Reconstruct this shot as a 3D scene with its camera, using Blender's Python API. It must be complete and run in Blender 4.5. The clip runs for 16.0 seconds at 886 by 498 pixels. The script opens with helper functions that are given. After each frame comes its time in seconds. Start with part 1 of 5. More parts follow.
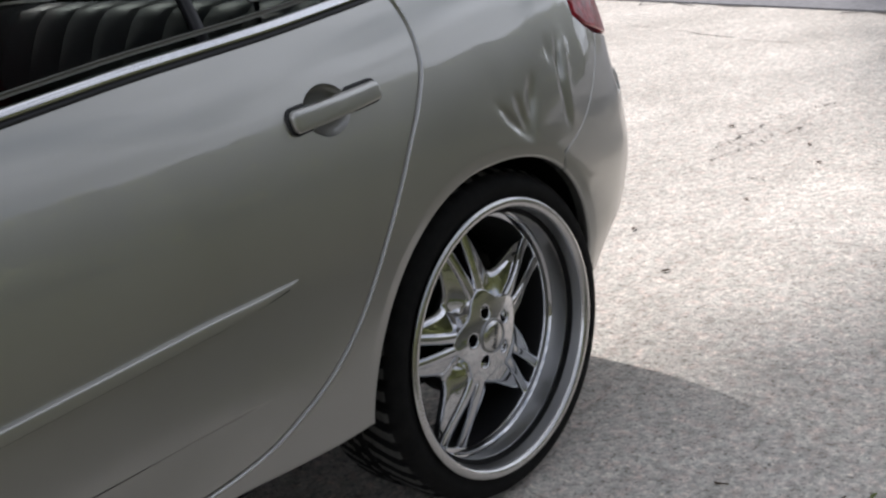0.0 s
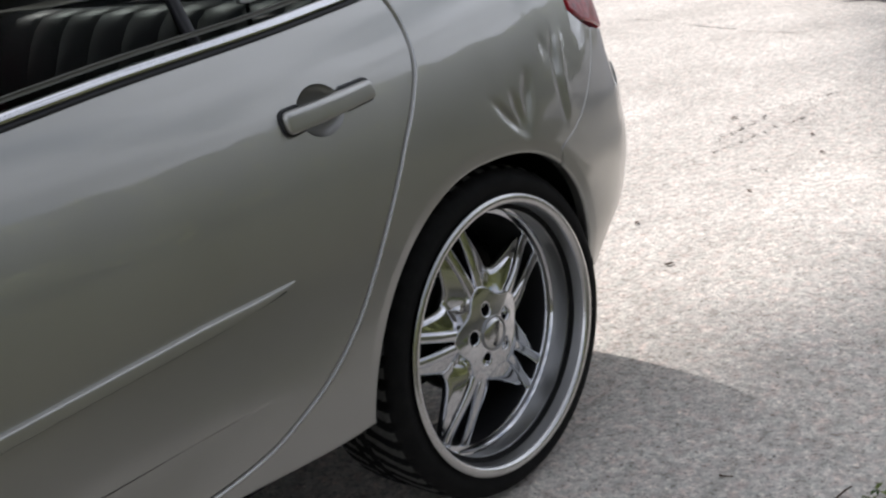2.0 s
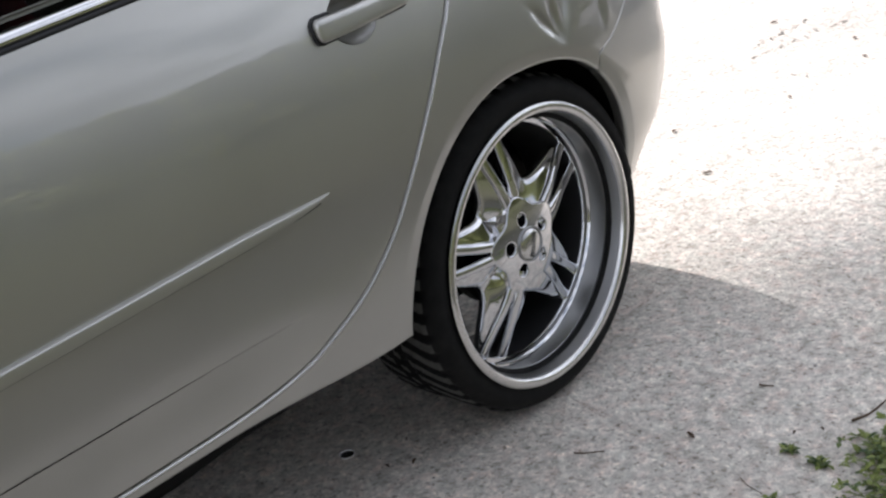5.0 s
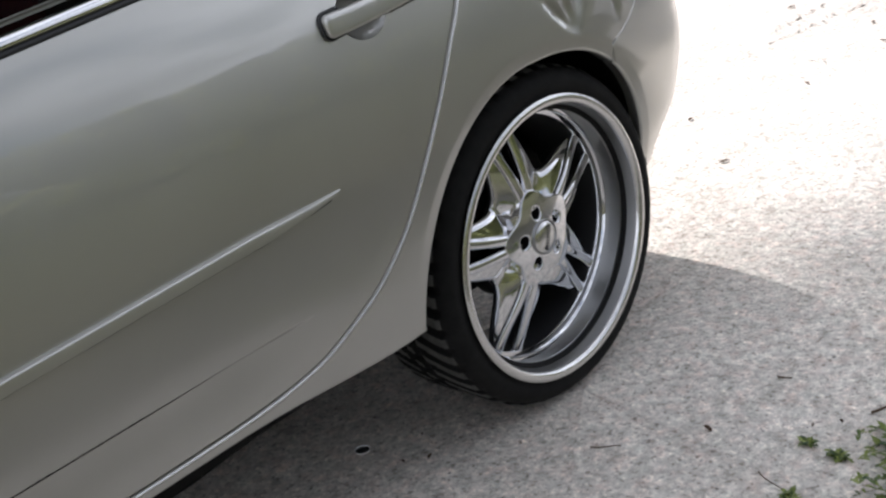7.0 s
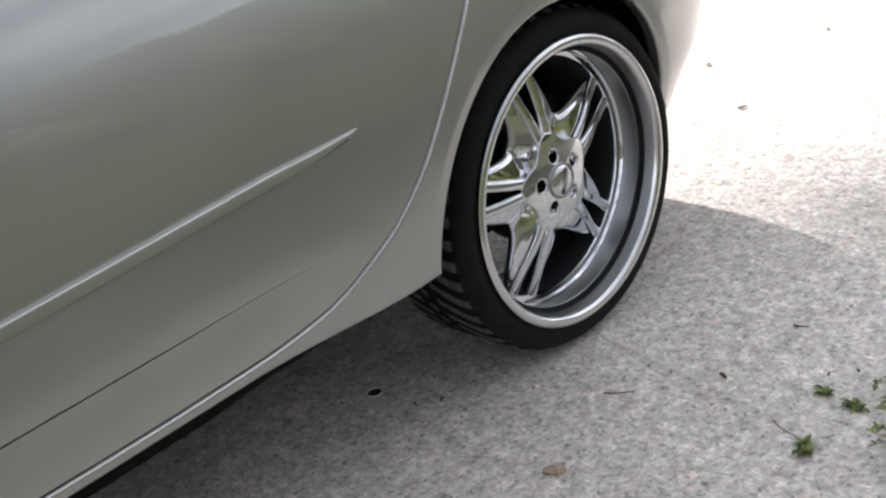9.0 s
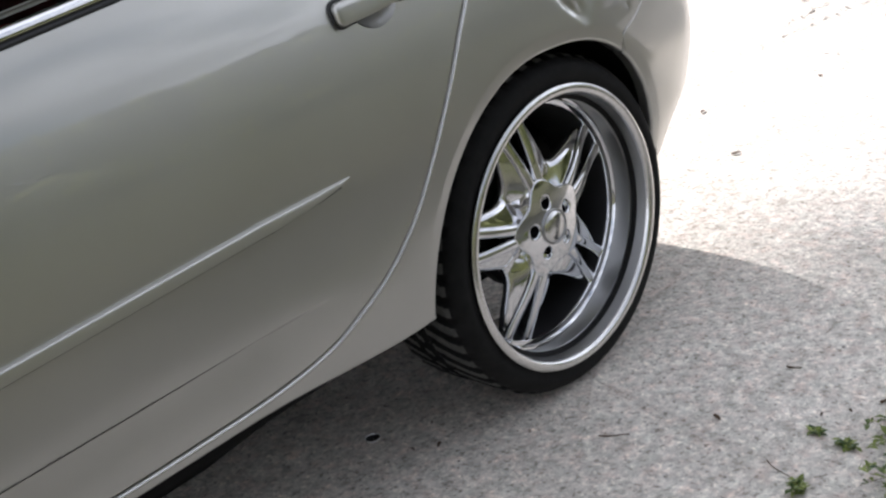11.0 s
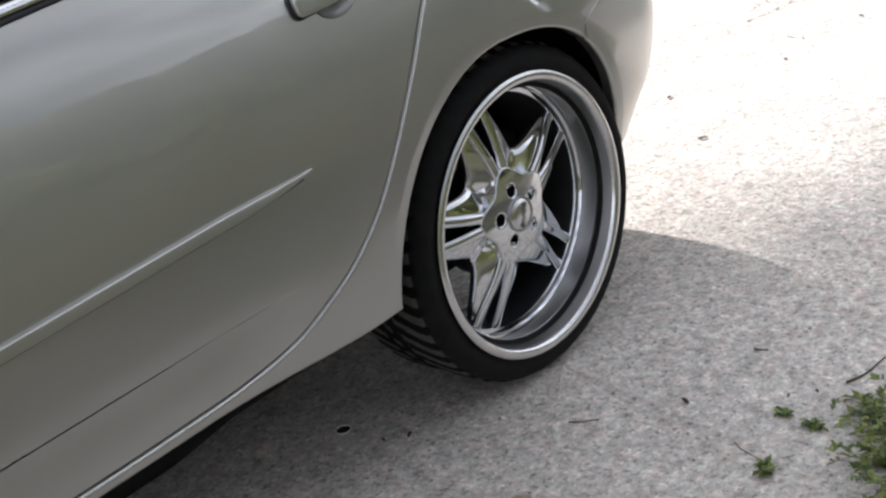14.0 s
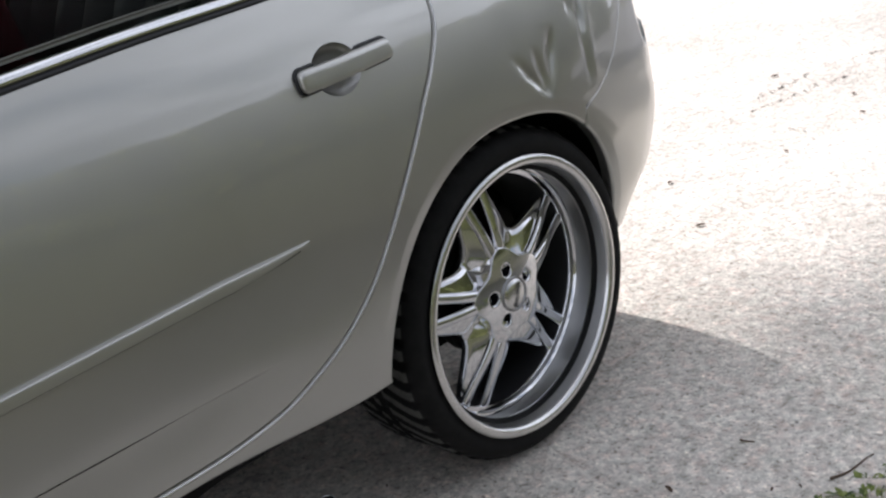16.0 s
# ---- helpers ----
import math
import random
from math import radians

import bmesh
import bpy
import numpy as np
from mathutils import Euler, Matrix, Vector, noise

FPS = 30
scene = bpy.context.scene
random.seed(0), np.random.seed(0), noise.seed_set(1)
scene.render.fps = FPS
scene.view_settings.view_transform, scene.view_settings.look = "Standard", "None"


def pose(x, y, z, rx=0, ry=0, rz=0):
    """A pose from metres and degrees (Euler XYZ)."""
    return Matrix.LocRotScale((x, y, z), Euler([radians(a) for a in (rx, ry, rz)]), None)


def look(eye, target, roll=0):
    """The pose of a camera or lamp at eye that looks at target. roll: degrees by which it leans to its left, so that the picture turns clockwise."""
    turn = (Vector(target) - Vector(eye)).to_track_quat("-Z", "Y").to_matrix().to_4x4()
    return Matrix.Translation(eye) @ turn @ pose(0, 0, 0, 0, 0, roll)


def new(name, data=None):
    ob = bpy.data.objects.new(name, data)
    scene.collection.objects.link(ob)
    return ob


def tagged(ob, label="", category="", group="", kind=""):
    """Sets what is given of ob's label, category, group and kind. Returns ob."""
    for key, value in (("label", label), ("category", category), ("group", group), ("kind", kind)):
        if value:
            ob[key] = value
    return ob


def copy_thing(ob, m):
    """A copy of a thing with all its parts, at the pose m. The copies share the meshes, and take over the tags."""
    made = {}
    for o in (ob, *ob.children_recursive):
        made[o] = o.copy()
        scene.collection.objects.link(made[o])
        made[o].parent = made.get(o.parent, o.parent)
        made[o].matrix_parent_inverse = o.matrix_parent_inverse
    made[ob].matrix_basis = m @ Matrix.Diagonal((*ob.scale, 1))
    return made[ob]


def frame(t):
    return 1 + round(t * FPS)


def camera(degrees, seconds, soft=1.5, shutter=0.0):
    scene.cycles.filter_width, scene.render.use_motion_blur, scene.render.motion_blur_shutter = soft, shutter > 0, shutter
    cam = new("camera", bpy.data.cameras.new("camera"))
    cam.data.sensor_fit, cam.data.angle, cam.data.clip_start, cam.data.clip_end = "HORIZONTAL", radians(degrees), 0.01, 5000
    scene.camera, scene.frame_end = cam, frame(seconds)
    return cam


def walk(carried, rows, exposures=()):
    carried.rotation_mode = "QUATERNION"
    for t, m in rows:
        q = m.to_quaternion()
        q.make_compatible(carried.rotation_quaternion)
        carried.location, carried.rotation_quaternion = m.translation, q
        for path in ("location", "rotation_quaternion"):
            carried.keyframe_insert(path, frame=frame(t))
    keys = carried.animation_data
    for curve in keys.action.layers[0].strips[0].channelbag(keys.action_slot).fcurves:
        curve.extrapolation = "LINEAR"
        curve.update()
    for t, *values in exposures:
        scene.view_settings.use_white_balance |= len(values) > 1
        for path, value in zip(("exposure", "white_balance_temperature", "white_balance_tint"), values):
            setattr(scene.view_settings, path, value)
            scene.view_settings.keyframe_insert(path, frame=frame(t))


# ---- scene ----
import mathutils

# ---------------------------------------------------------------- camera
cam = camera(41.0, 16.0, soft=2.4)
ROWS = [
    (0.0, -1.7530, -1.4675, 1.3087, 71.864, 6.854, -49.523),
    (0.5, -1.7451, -1.4697, 1.3060, 72.544, 7.160, -48.946),
    (1.0, -1.7474, -1.4823, 1.3051, 72.563, 7.496, -49.233),
    (1.5, -1.7397, -1.4828, 1.3041, 72.328, 8.027, -49.222),
    (2.0, -1.7367, -1.4800, 1.3035, 71.798, 8.168, -49.502),
    (2.5, -1.7355, -1.4746, 1.3015, 71.296, 8.365, -49.181),
    (3.0, -1.7336, -1.4682, 1.3010, 70.783, 8.230, -48.912),
    (3.5, -1.7285, -1.4653, 1.2935, 68.702, 8.347, -49.078),
    (4.0, -1.7233, -1.4595, 1.2899, 67.346, 8.546, -49.172),
    (6.5, -1.7064, -1.4537, 1.2895, 68.880, 10.149, -46.793),
    (7.0, -1.6972, -1.4515, 1.2940, 67.300, 10.214, -47.576),
    (7.5, -1.7089, -1.4490, 1.2878, 66.420, 9.533, -46.376),
    (8.0, -1.7167, -1.4468, 1.2881, 66.428, 9.541, -45.183),
    (8.5, -1.7139, -1.4516, 1.2831, 65.573, 9.206, -44.565),
    (9.0, -1.6929, -1.4247, 1.2809, 64.789, 9.603, -46.876),
    (11.5, -1.7042, -1.4724, 1.2841, 67.521, 10.292, -46.875),
    (12.0, -1.7010, -1.4724, 1.2844, 67.672, 9.936, -47.005),
    (12.5, -1.6954, -1.4825, 1.2806, 67.229, 10.320, -48.078),
    (13.0, -1.6930, -1.4720, 1.2802, 66.692, 10.526, -48.265),
    (13.5, -1.6892, -1.4782, 1.2776, 65.980, 10.468, -49.021),
    (14.0, -1.6905, -1.4796, 1.2775, 66.497, 10.976, -48.432),
    (14.5, -1.6927, -1.4811, 1.2804, 66.762, 11.038, -48.447),
    (15.0, -1.6894, -1.4778, 1.2888, 68.003, 10.358, -48.249),
    (15.5, -1.7197, -1.4924, 1.3008, 69.767, 9.973, -45.132),
    (16.0, -1.6925, -1.5068, 1.3030, 69.933, 8.271, -47.246),
]
EXPOSURES = [(0.0, -0.10), (2.5, -0.02), (3.5, 0.08), (4.0, 0.34), (6.5, 0.51), (8.5, 0.64), (9.0, 0.72), (12.5, 0.55), (14.5, 0.47), (15.0, 0.53), (15.5, 0.65), (16.0, 0.36)]
walk(cam, [(t, pose(*p)) for t, *p in ROWS], EXPOSURES)

# ---------------------------------------------------------------- world and sun
SUN_TO = Vector((0.45, 1.0, 1.0)).normalized()      # the way from the ground to the sun
world = bpy.data.worlds.new("world")
scene.world = world
world.use_nodes = True
wn, wl = world.node_tree.nodes, world.node_tree.links
sky = wn.new("ShaderNodeTexSky")
sky.sky_type, sky.sun_disc = "NISHITA", False
sky.sun_elevation = math.asin(SUN_TO.z)
sky.sun_rotation = math.atan2(SUN_TO.x, SUN_TO.y)
sky.air_density, sky.dust_density = 1.0, 2.5
# thin white cloud over the blue
wc, wmap, wno, wramp, wmix = (wn.new("ShaderNode" + k) for k in ("TexCoord", "Mapping", "TexNoise", "ValToRGB", "Mix"))
wmap.inputs["Scale"].default_value = (1.6, 1.6, 4.0)
wno.inputs["Scale"].default_value, wno.inputs["Detail"].default_value = 3.0, 8.0
wramp.color_ramp.elements[0].position, wramp.color_ramp.elements[1].position = 0.32, 0.53
wmix.data_type = "RGBA"
# the cloud is hazy and brighter low down than overhead
wsep, whi, wcol = (wn.new("ShaderNode" + k) for k in ("SeparateXYZ", "MapRange", "CombineColor"))
whi.inputs["From Min"].default_value, whi.inputs["From Max"].default_value = 0.1, 0.9
whi.inputs["To Min"].default_value, whi.inputs["To Max"].default_value = 17.5, 9.5
wblue = wn.new("ShaderNodeMath")
wblue.operation, wblue.inputs[1].default_value = "MULTIPLY", 1.14
wl.new(wc.outputs["Generated"], wsep.inputs["Vector"])
wl.new(wsep.outputs["Z"], whi.inputs["Value"])
wdot, wfwd, wamt = wn.new("ShaderNodeVectorMath"), wn.new("ShaderNodeMapRange"), wn.new("ShaderNodeMath")
wdot.operation, wamt.operation = "DOT_PRODUCT", "MULTIPLY"
wdot.inputs[1].default_value = (0.25, 1.0, 0)
wfwd.inputs["From Min"].default_value, wfwd.inputs["From Max"].default_value = -1.0, -0.2
wfwd.inputs["To Min"].default_value, wfwd.inputs["To Max"].default_value = 0.17, 1.02
wl.new(wc.outputs["Generated"], wdot.inputs[0])
wl.new(wdot.outputs["Value"], wfwd.inputs["Value"])
wl.new(whi.outputs["Result"], wamt.inputs[0])
wl.new(wfwd.outputs["Result"], wamt.inputs[1])
# wisps in it
wm2, wn2, wr2, wamt2 = (wn.new("ShaderNode" + k) for k in ("Mapping", "TexNoise", "MapRange", "Math"))
wm2.inputs["Scale"].default_value = (1.5, 1.5, 6.0)
wn2.inputs["Scale"].default_value, wn2.inputs["Detail"].default_value, wn2.inputs["Distortion"].default_value = 4.0, 7.0, 0.6
wr2.inputs["From Min"].default_value, wr2.inputs["From Max"].default_value = 0.36, 0.66
wr2.inputs["To Min"].default_value, wr2.inputs["To Max"].default_value = 0.78, 1.38
wamt2.operation = "MULTIPLY"
wl.new(wc.outputs["Generated"], wm2.inputs["Vector"])
wl.new(wm2.outputs["Vector"], wn2.inputs["Vector"])
wl.new(wn2.outputs["Fac"], wr2.inputs["Value"])
wl.new(wamt.outputs["Value"], wamt2.inputs[0])
wl.new(wr2.outputs["Result"], wamt2.inputs[1])
wl.new(wamt2.outputs["Value"], wblue.inputs[0])
wred = wn.new("ShaderNodeMath")
wred.operation, wred.inputs[1].default_value = "MULTIPLY", 0.955
wl.new(wamt2.outputs["Value"], wred.inputs[0])
wl.new(wred.outputs["Value"], wcol.inputs["Red"])
wl.new(wamt2.outputs["Value"], wcol.inputs["Green"])
wl.new(wblue.outputs["Value"], wcol.inputs["Blue"])
wl.new(wcol.outputs["Color"], wmix.inputs["B"])
wl.new(wc.outputs["Generated"], wmap.inputs["Vector"])
wl.new(wmap.outputs["Vector"], wno.inputs["Vector"])
wl.new(wno.outputs["Fac"], wramp.inputs["Fac"])
wl.new(wramp.outputs["Color"], wmix.inputs["Factor"])
wl.new(sky.outputs["Color"], wmix.inputs["A"])
wl.new(wmix.outputs["Result"], wn["Background"].inputs["Color"])
wn["Background"].inputs["Strength"].default_value = 0.073
sun = new("sun", bpy.data.lights.new("sun", "SUN"))
sun.data.energy, sun.data.angle, sun.data.color = 5.0, radians(1.1), (1.0, 0.962, 0.985)
sun.matrix_world = look(SUN_TO * 30, (0, 0, 0))


# ---------------------------------------------------------------- materials
def mat(name, color, rough=0.5, metal=0.0, coat=0.0, spec=0.5, trans=0.0):
    m = bpy.data.materials.new(name)
    m.use_nodes = True
    b = m.node_tree.nodes["Principled BSDF"]
    b.inputs["Base Color"].default_value = (*color, 1)
    b.inputs["Roughness"].default_value, b.inputs["Metallic"].default_value = rough, metal
    b.inputs["Coat Weight"].default_value, b.inputs["Coat Roughness"].default_value = coat, 0.04
    b.inputs["Specular IOR Level"].default_value, b.inputs["Transmission Weight"].default_value = spec, trans
    return m


def nodes_of(m):
    n = m.node_tree.nodes
    return n, m.node_tree.links, n["Principled BSDF"]


def noise_at(m, scale, detail=4.0, rough=0.6, stretch=(1, 1, 1)):
    n, l, b = nodes_of(m)
    geo, mp, no = n.new("ShaderNodeNewGeometry"), n.new("ShaderNodeMapping"), n.new("ShaderNodeTexNoise")
    mp.inputs["Scale"].default_value = stretch
    no.inputs["Scale"].default_value, no.inputs["Detail"].default_value, no.inputs["Roughness"].default_value = scale, detail, rough
    l.new(geo.outputs["Position"], mp.inputs["Vector"])
    l.new(mp.outputs["Vector"], no.inputs["Vector"])
    return no.outputs["Fac"]


def ramp(m, fac, stops):
    n, l, b = nodes_of(m)
    r = n.new("ShaderNodeValToRGB")
    while len(r.color_ramp.elements) < len(stops):
        r.color_ramp.elements.new(0.5)
    for e, (at, c) in zip(r.color_ramp.elements, stops):
        e.position, e.color = at, (*c, 1) if len(c) == 3 else c
    l.new(fac, r.inputs["Fac"])
    return r.outputs["Color"]


def mix(m, how, fac, a, b2):
    n, l, b = nodes_of(m)
    x = n.new("ShaderNodeMix")
    x.data_type, x.blend_type = "RGBA", how
    for key, v in (("Factor", fac), ("A", a), ("B", b2)):
        if isinstance(v, (int, float)):
            x.inputs[key].default_value = v
        elif isinstance(v, tuple):
            x.inputs[key].default_value = (*v, 1)
        else:
            l.new(v, x.inputs[key])
    return x.outputs["Result"]


def bump(m, fac, strength, dist):
    n, l, b = nodes_of(m)
    bp = n.new("ShaderNodeBump")
    bp.inputs["Strength"].default_value, bp.inputs["Distance"].default_value = strength, dist
    l.new(fac, bp.inputs["Height"])
    l.new(bp.outputs["Normal"], b.inputs["Normal"])
    return bp


def colour(m, out):
    n, l, b = nodes_of(m)
    l.new(out, b.inputs["Base Color"])


def rough_from(m, out, lo, hi):
    n, l, b = nodes_of(m)
    r = n.new("ShaderNodeMapRange")
    r.inputs["To Min"].default_value, r.inputs["To Max"].default_value = lo, hi
    l.new(out, r.inputs["Value"])
    l.new(r.outputs["Result"], b.inputs["Roughness"])


# champagne-silver metallic paint with flakes and a film of dust
paint = mat("champagne_paint", (0.47, 0.455, 0.42), 0.3, 0.9, 1.0)
colour(paint, ramp(paint, noise_at(paint, 3.5, 3, 0.5), [(0.35, (0.520, 0.512, 0.474)), (0.65, (0.550, 0.542, 0.504))]))
rough_from(paint, noise_at(paint, 5, 2, 0.4), 0.36, 0.42)
nodes_of(paint)[2].inputs["Coat IOR"].default_value = 1.9
nodes_of(paint)[2].inputs["Coat Roughness"].default_value = 0.02
# road dust dulls the clear coat low on the flanks
pn, pl, pb = nodes_of(paint)
p_geo, p_sep, p_add, p_map = (pn.new("ShaderNode" + k) for k in ("NewGeometry", "SeparateXYZ", "Math", "MapRange"))
p_add.operation, p_add.inputs[1].default_value = "MULTIPLY_ADD", 0.12
p_map.inputs["From Min"].default_value, p_map.inputs["From Max"].default_value = 0.54, 0.76
p_map.inputs["To Min"].default_value, p_map.inputs["To Max"].default_value = 0.20, 0.02
pl.new(p_geo.outputs["Position"], p_sep.inputs["Vector"])
pl.new(noise_at(paint, 7, 5, 0.6), p_add.inputs[0])
pl.new(p_sep.outputs["Z"], p_add.inputs[2])
pl.new(p_add.outputs["Value"], p_map.inputs["Value"])
pl.new(p_map.outputs["Result"], pb.inputs["Coat Roughness"])
nodes_of(paint)[2].inputs["Specular Tint"].default_value = (0.40, 0.40, 0.38, 1)

chrome = mat("chrome", (0.86, 0.86, 0.87), 0.05, 1.0)
rough_from(chrome, noise_at(chrome, 45, 6, 0.7), 0.03, 0.12)
satin_chrome = mat("satin_chrome", (0.80, 0.79, 0.77), 0.22, 1.0)
rough_from(satin_chrome, noise_at(satin_chrome, 40, 6, 0.7), 0.16, 0.30)
# darker, rougher chrome for the dish wall and the cap ring
barrel_chrome = mat("grey_chrome", (0.42, 0.42, 0.415), 0.16, 1.0)
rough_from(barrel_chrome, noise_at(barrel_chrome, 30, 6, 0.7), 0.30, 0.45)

rubber = mat("tyre_rubber", (0.012, 0.012, 0.012), 0.75, spec=0.2)
colour(rubber, ramp(rubber, noise_at(rubber, 22, 6, 0.7), [(0.35, (0.006, 0.006, 0.006)), (0.75, (0.014, 0.0135, 0.013))]))
bump(rubber, noise_at(rubber, 260, 3), 0.2, 0.002)
tread_rubber = mat("worn_tread_rubber", (0.05, 0.05, 0.048), 0.85, spec=0.25)
colour(tread_rubber, ramp(tread_rubber, noise_at(tread_rubber, 40, 6, 0.7), [(0.3, (0.062, 0.062, 0.057)), (0.75, (0.125, 0.122, 0.114))]))
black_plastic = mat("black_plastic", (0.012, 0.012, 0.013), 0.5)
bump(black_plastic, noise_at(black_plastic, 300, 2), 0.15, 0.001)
# black of the rubber seals and of the shadow strip under the moulding
seal_and_shade_black = mat("seal_and_shade_black", (0.010, 0.010, 0.011), 0.45)
# grey of the glass seal and of the strip shading the bumper ledge
seal_and_shade_grey = mat("faded_seal_and_shade", (0.18, 0.175, 0.15), 0.5)
underbody = mat("underbody_black", (0.005, 0.005, 0.005), 0.9, spec=0.1)
# dark steel, also the grey of the strip that shades the door crease
steel_and_shade = mat("dull_steel_and_shade", (0.07, 0.068, 0.065), 0.45, 1.0)
rough_from(steel_and_shade, noise_at(steel_and_shade, 60, 5), 0.35, 0.6)
leather = mat("grey_leather", (0.16, 0.155, 0.15), 0.42)
colour(leather, ramp(leather, noise_at(leather, 9, 5), [(0.3, (0.15, 0.147, 0.14)), (0.7, (0.23, 0.225, 0.215))]))
bump(leather, noise_at(leather, 240, 3), 0.25, 0.002)
red_cloth = mat("red_cloth", (0.22, 0.012, 0.02), 0.9, spec=0.1)
bump(red_cloth, noise_at(red_cloth, 200, 3), 0.3, 0.002)
pale_felt = mat("pale_felt", (0.42, 0.41, 0.39), 0.9, spec=0.1)
colour(pale_felt, ramp(pale_felt, noise_at(pale_felt, 30, 5), [(0.3, (0.60, 0.59, 0.57)), (0.7, (0.72, 0.71, 0.69))]))
white_plastic = mat("white_plastic", (0.70, 0.70, 0.69), 0.4)
carpet = mat("black_carpet", (0.012, 0.012, 0.013), 0.95, spec=0.1)

glass = mat("tinted_glass", (0.50, 0.53, 0.52), 0.0, spec=0.5, trans=1.0)
glass.node_tree.nodes["Principled BSDF"].inputs["IOR"].default_value = 1.03
gn, gl, gb = nodes_of(glass)
g_t, g_g, g_m, g_f = gn.new("ShaderNodeBsdfTransparent"), gn.new("ShaderNodeBsdfGlossy"), gn.new("ShaderNodeMixShader"), gn.new("ShaderNodeFresnel")
g_t.inputs["Color"].default_value = (0.30, 0.31, 0.30, 1)
g_g.inputs["Roughness"].default_value = 0.01
g_f.inputs["IOR"].default_value = 1.12
gl.new(g_f.outputs["Fac"], g_m.inputs["Fac"])
gl.new(g_t.outputs["BSDF"], g_m.inputs[1])
gl.new(g_g.outputs["BSDF"], g_m.inputs[2])
gl.new(g_m.outputs["Shader"], gn["Material Output"].inputs["Surface"])

clear_glass = glass.copy()
clear_glass.name = "clear_glass"
for nd in clear_glass.node_tree.nodes:
    if nd.bl_idname == "ShaderNodeBsdfTransparent":
        nd.inputs["Color"].default_value = (0.85, 0.88, 0.87, 1)

red_lens = mat("red_lens", (0.32, 0.006, 0.02), 0.3, coat=0.25)
colour(red_lens, ramp(red_lens, noise_at(red_lens, 34, 3), [(0.3, (0.26, 0.004, 0.014)), (0.7, (0.58, 0.016, 0.04))]))
bump(red_lens, noise_at(red_lens, 60, 1), 0.4, 0.004)

# concrete: cement, fine grit, pale and dark aggregate, broad stains
concrete = mat("old_concrete", (0.4, 0.39, 0.37), 0.9, spec=0.25)


def cells(m, scale, out="Color", rand=1.0):
    n, l, b = nodes_of(m)
    v, g = n.new("ShaderNodeTexVoronoi"), n.new("ShaderNodeNewGeometry")
    v.inputs["Scale"].default_value, v.inputs["Randomness"].default_value = scale, rand
    l.new(g.outputs["Position"], v.inputs["Vector"])
    return v.outputs[out]


broad = ramp(concrete, noise_at(concrete, 0.75, 7, 0.58), [(0.34, (0.520, 0.487, 0.450)), (0.62, (0.648, 0.610, 0.570))])
blotch = ramp(concrete, noise_at(concrete, 27, 6, 0.66), [(0.30, (0.68, 0.665, 0.64)), (0.5, (0.97, 0.965, 0.96)), (0.70, (1.2, 1.19, 1.17))])
# sand and aggregate of several sizes, each grain its own grey
coarse = ramp(concrete, cells(concrete, 58), [(0.0, (0.66, 0.645, 0.63)), (0.25, (0.92, 0.915, 0.91)), (0.7, (1.04, 1.03, 1.02)), (1.0, (1.24, 1.22, 1.20))])
fine = ramp(concrete, cells(concrete, 105), [(0.0, (0.70, 0.69, 0.67)), (0.5, (1.0, 1.0, 1.0)), (1.0, (1.22, 1.21, 1.19))])
grain = ramp(concrete, noise_at(concrete, 420, 3, 0.7), [(0.3, (0.8, 0.8, 0.8)), (0.7, (1.18, 1.18, 1.18))])
# pits and dark specks, pale scuffed chips
pits = ramp(concrete, cells(concrete, 40, "Distance"), [(0.13, (0.22, 0.19, 0.16)), (0.19, (1.0, 1.0, 1.0))])
chips = ramp(concrete, cells(concrete, 53, "Distance"), [(0.14, (1.35, 1.33, 1.30)), (0.22, (1.0, 1.0, 1.0))])
hue = ramp(concrete, noise_at(concrete, 24, 4, 0.6), [(0.32, (1.07, 0.985, 0.95)), (0.47, (1.0, 0.997, 0.98)), (0.7, (0.965, 1.01, 0.985))])
flecks = ramp(concrete, noise_at(concrete, 80, 5, 0.7), [(0.35, (0.72, 0.705, 0.68)), (0.45, (0.98, 0.98, 0.98)), (0.55, (1.02, 1.02, 1.02)), (0.64, (1.34, 1.32, 1.29))])
# scattered dark specks and pale grains, thicker in some patches
specks = ramp(concrete, noise_at(concrete, 70, 3, 0.5), [(0.32, (0.30, 0.28, 0.25)), (0.42, (1.0, 1.0, 1.0))])
pale = ramp(concrete, noise_at(concrete, 62, 3, 0.5, (1.3, 1, 1)), [(0.60, (1.0, 1.0, 1.0)), (0.68, (1.5, 1.48, 1.45))])
worn = ramp(concrete, noise_at(concrete, 4.5, 5, 0.65), [(0.35, (0.82, 0.81, 0.79)), (0.65, (1.12, 1.115, 1.10))])
base = mix(concrete, "MULTIPLY", 1.0, mix(concrete, "MULTIPLY", 1.0, broad, blotch), hue)
for layer, amount in ((flecks, 0.85), (coarse, 0.75), (fine, 0.8), (grain, 0.8), (pits, 0.3), (chips, 0.35), (specks, 0.7), (pale, 0.5), (worn, 0.55)):
    base = mix(concrete, "MULTIPLY", amount, base, layer)
colour(concrete, base)
bump(concrete, mix(concrete, "ADD", 0.5, noise_at(concrete, 140, 6, 0.75), cells(concrete, 95, "Distance")), 0.14, 0.003)

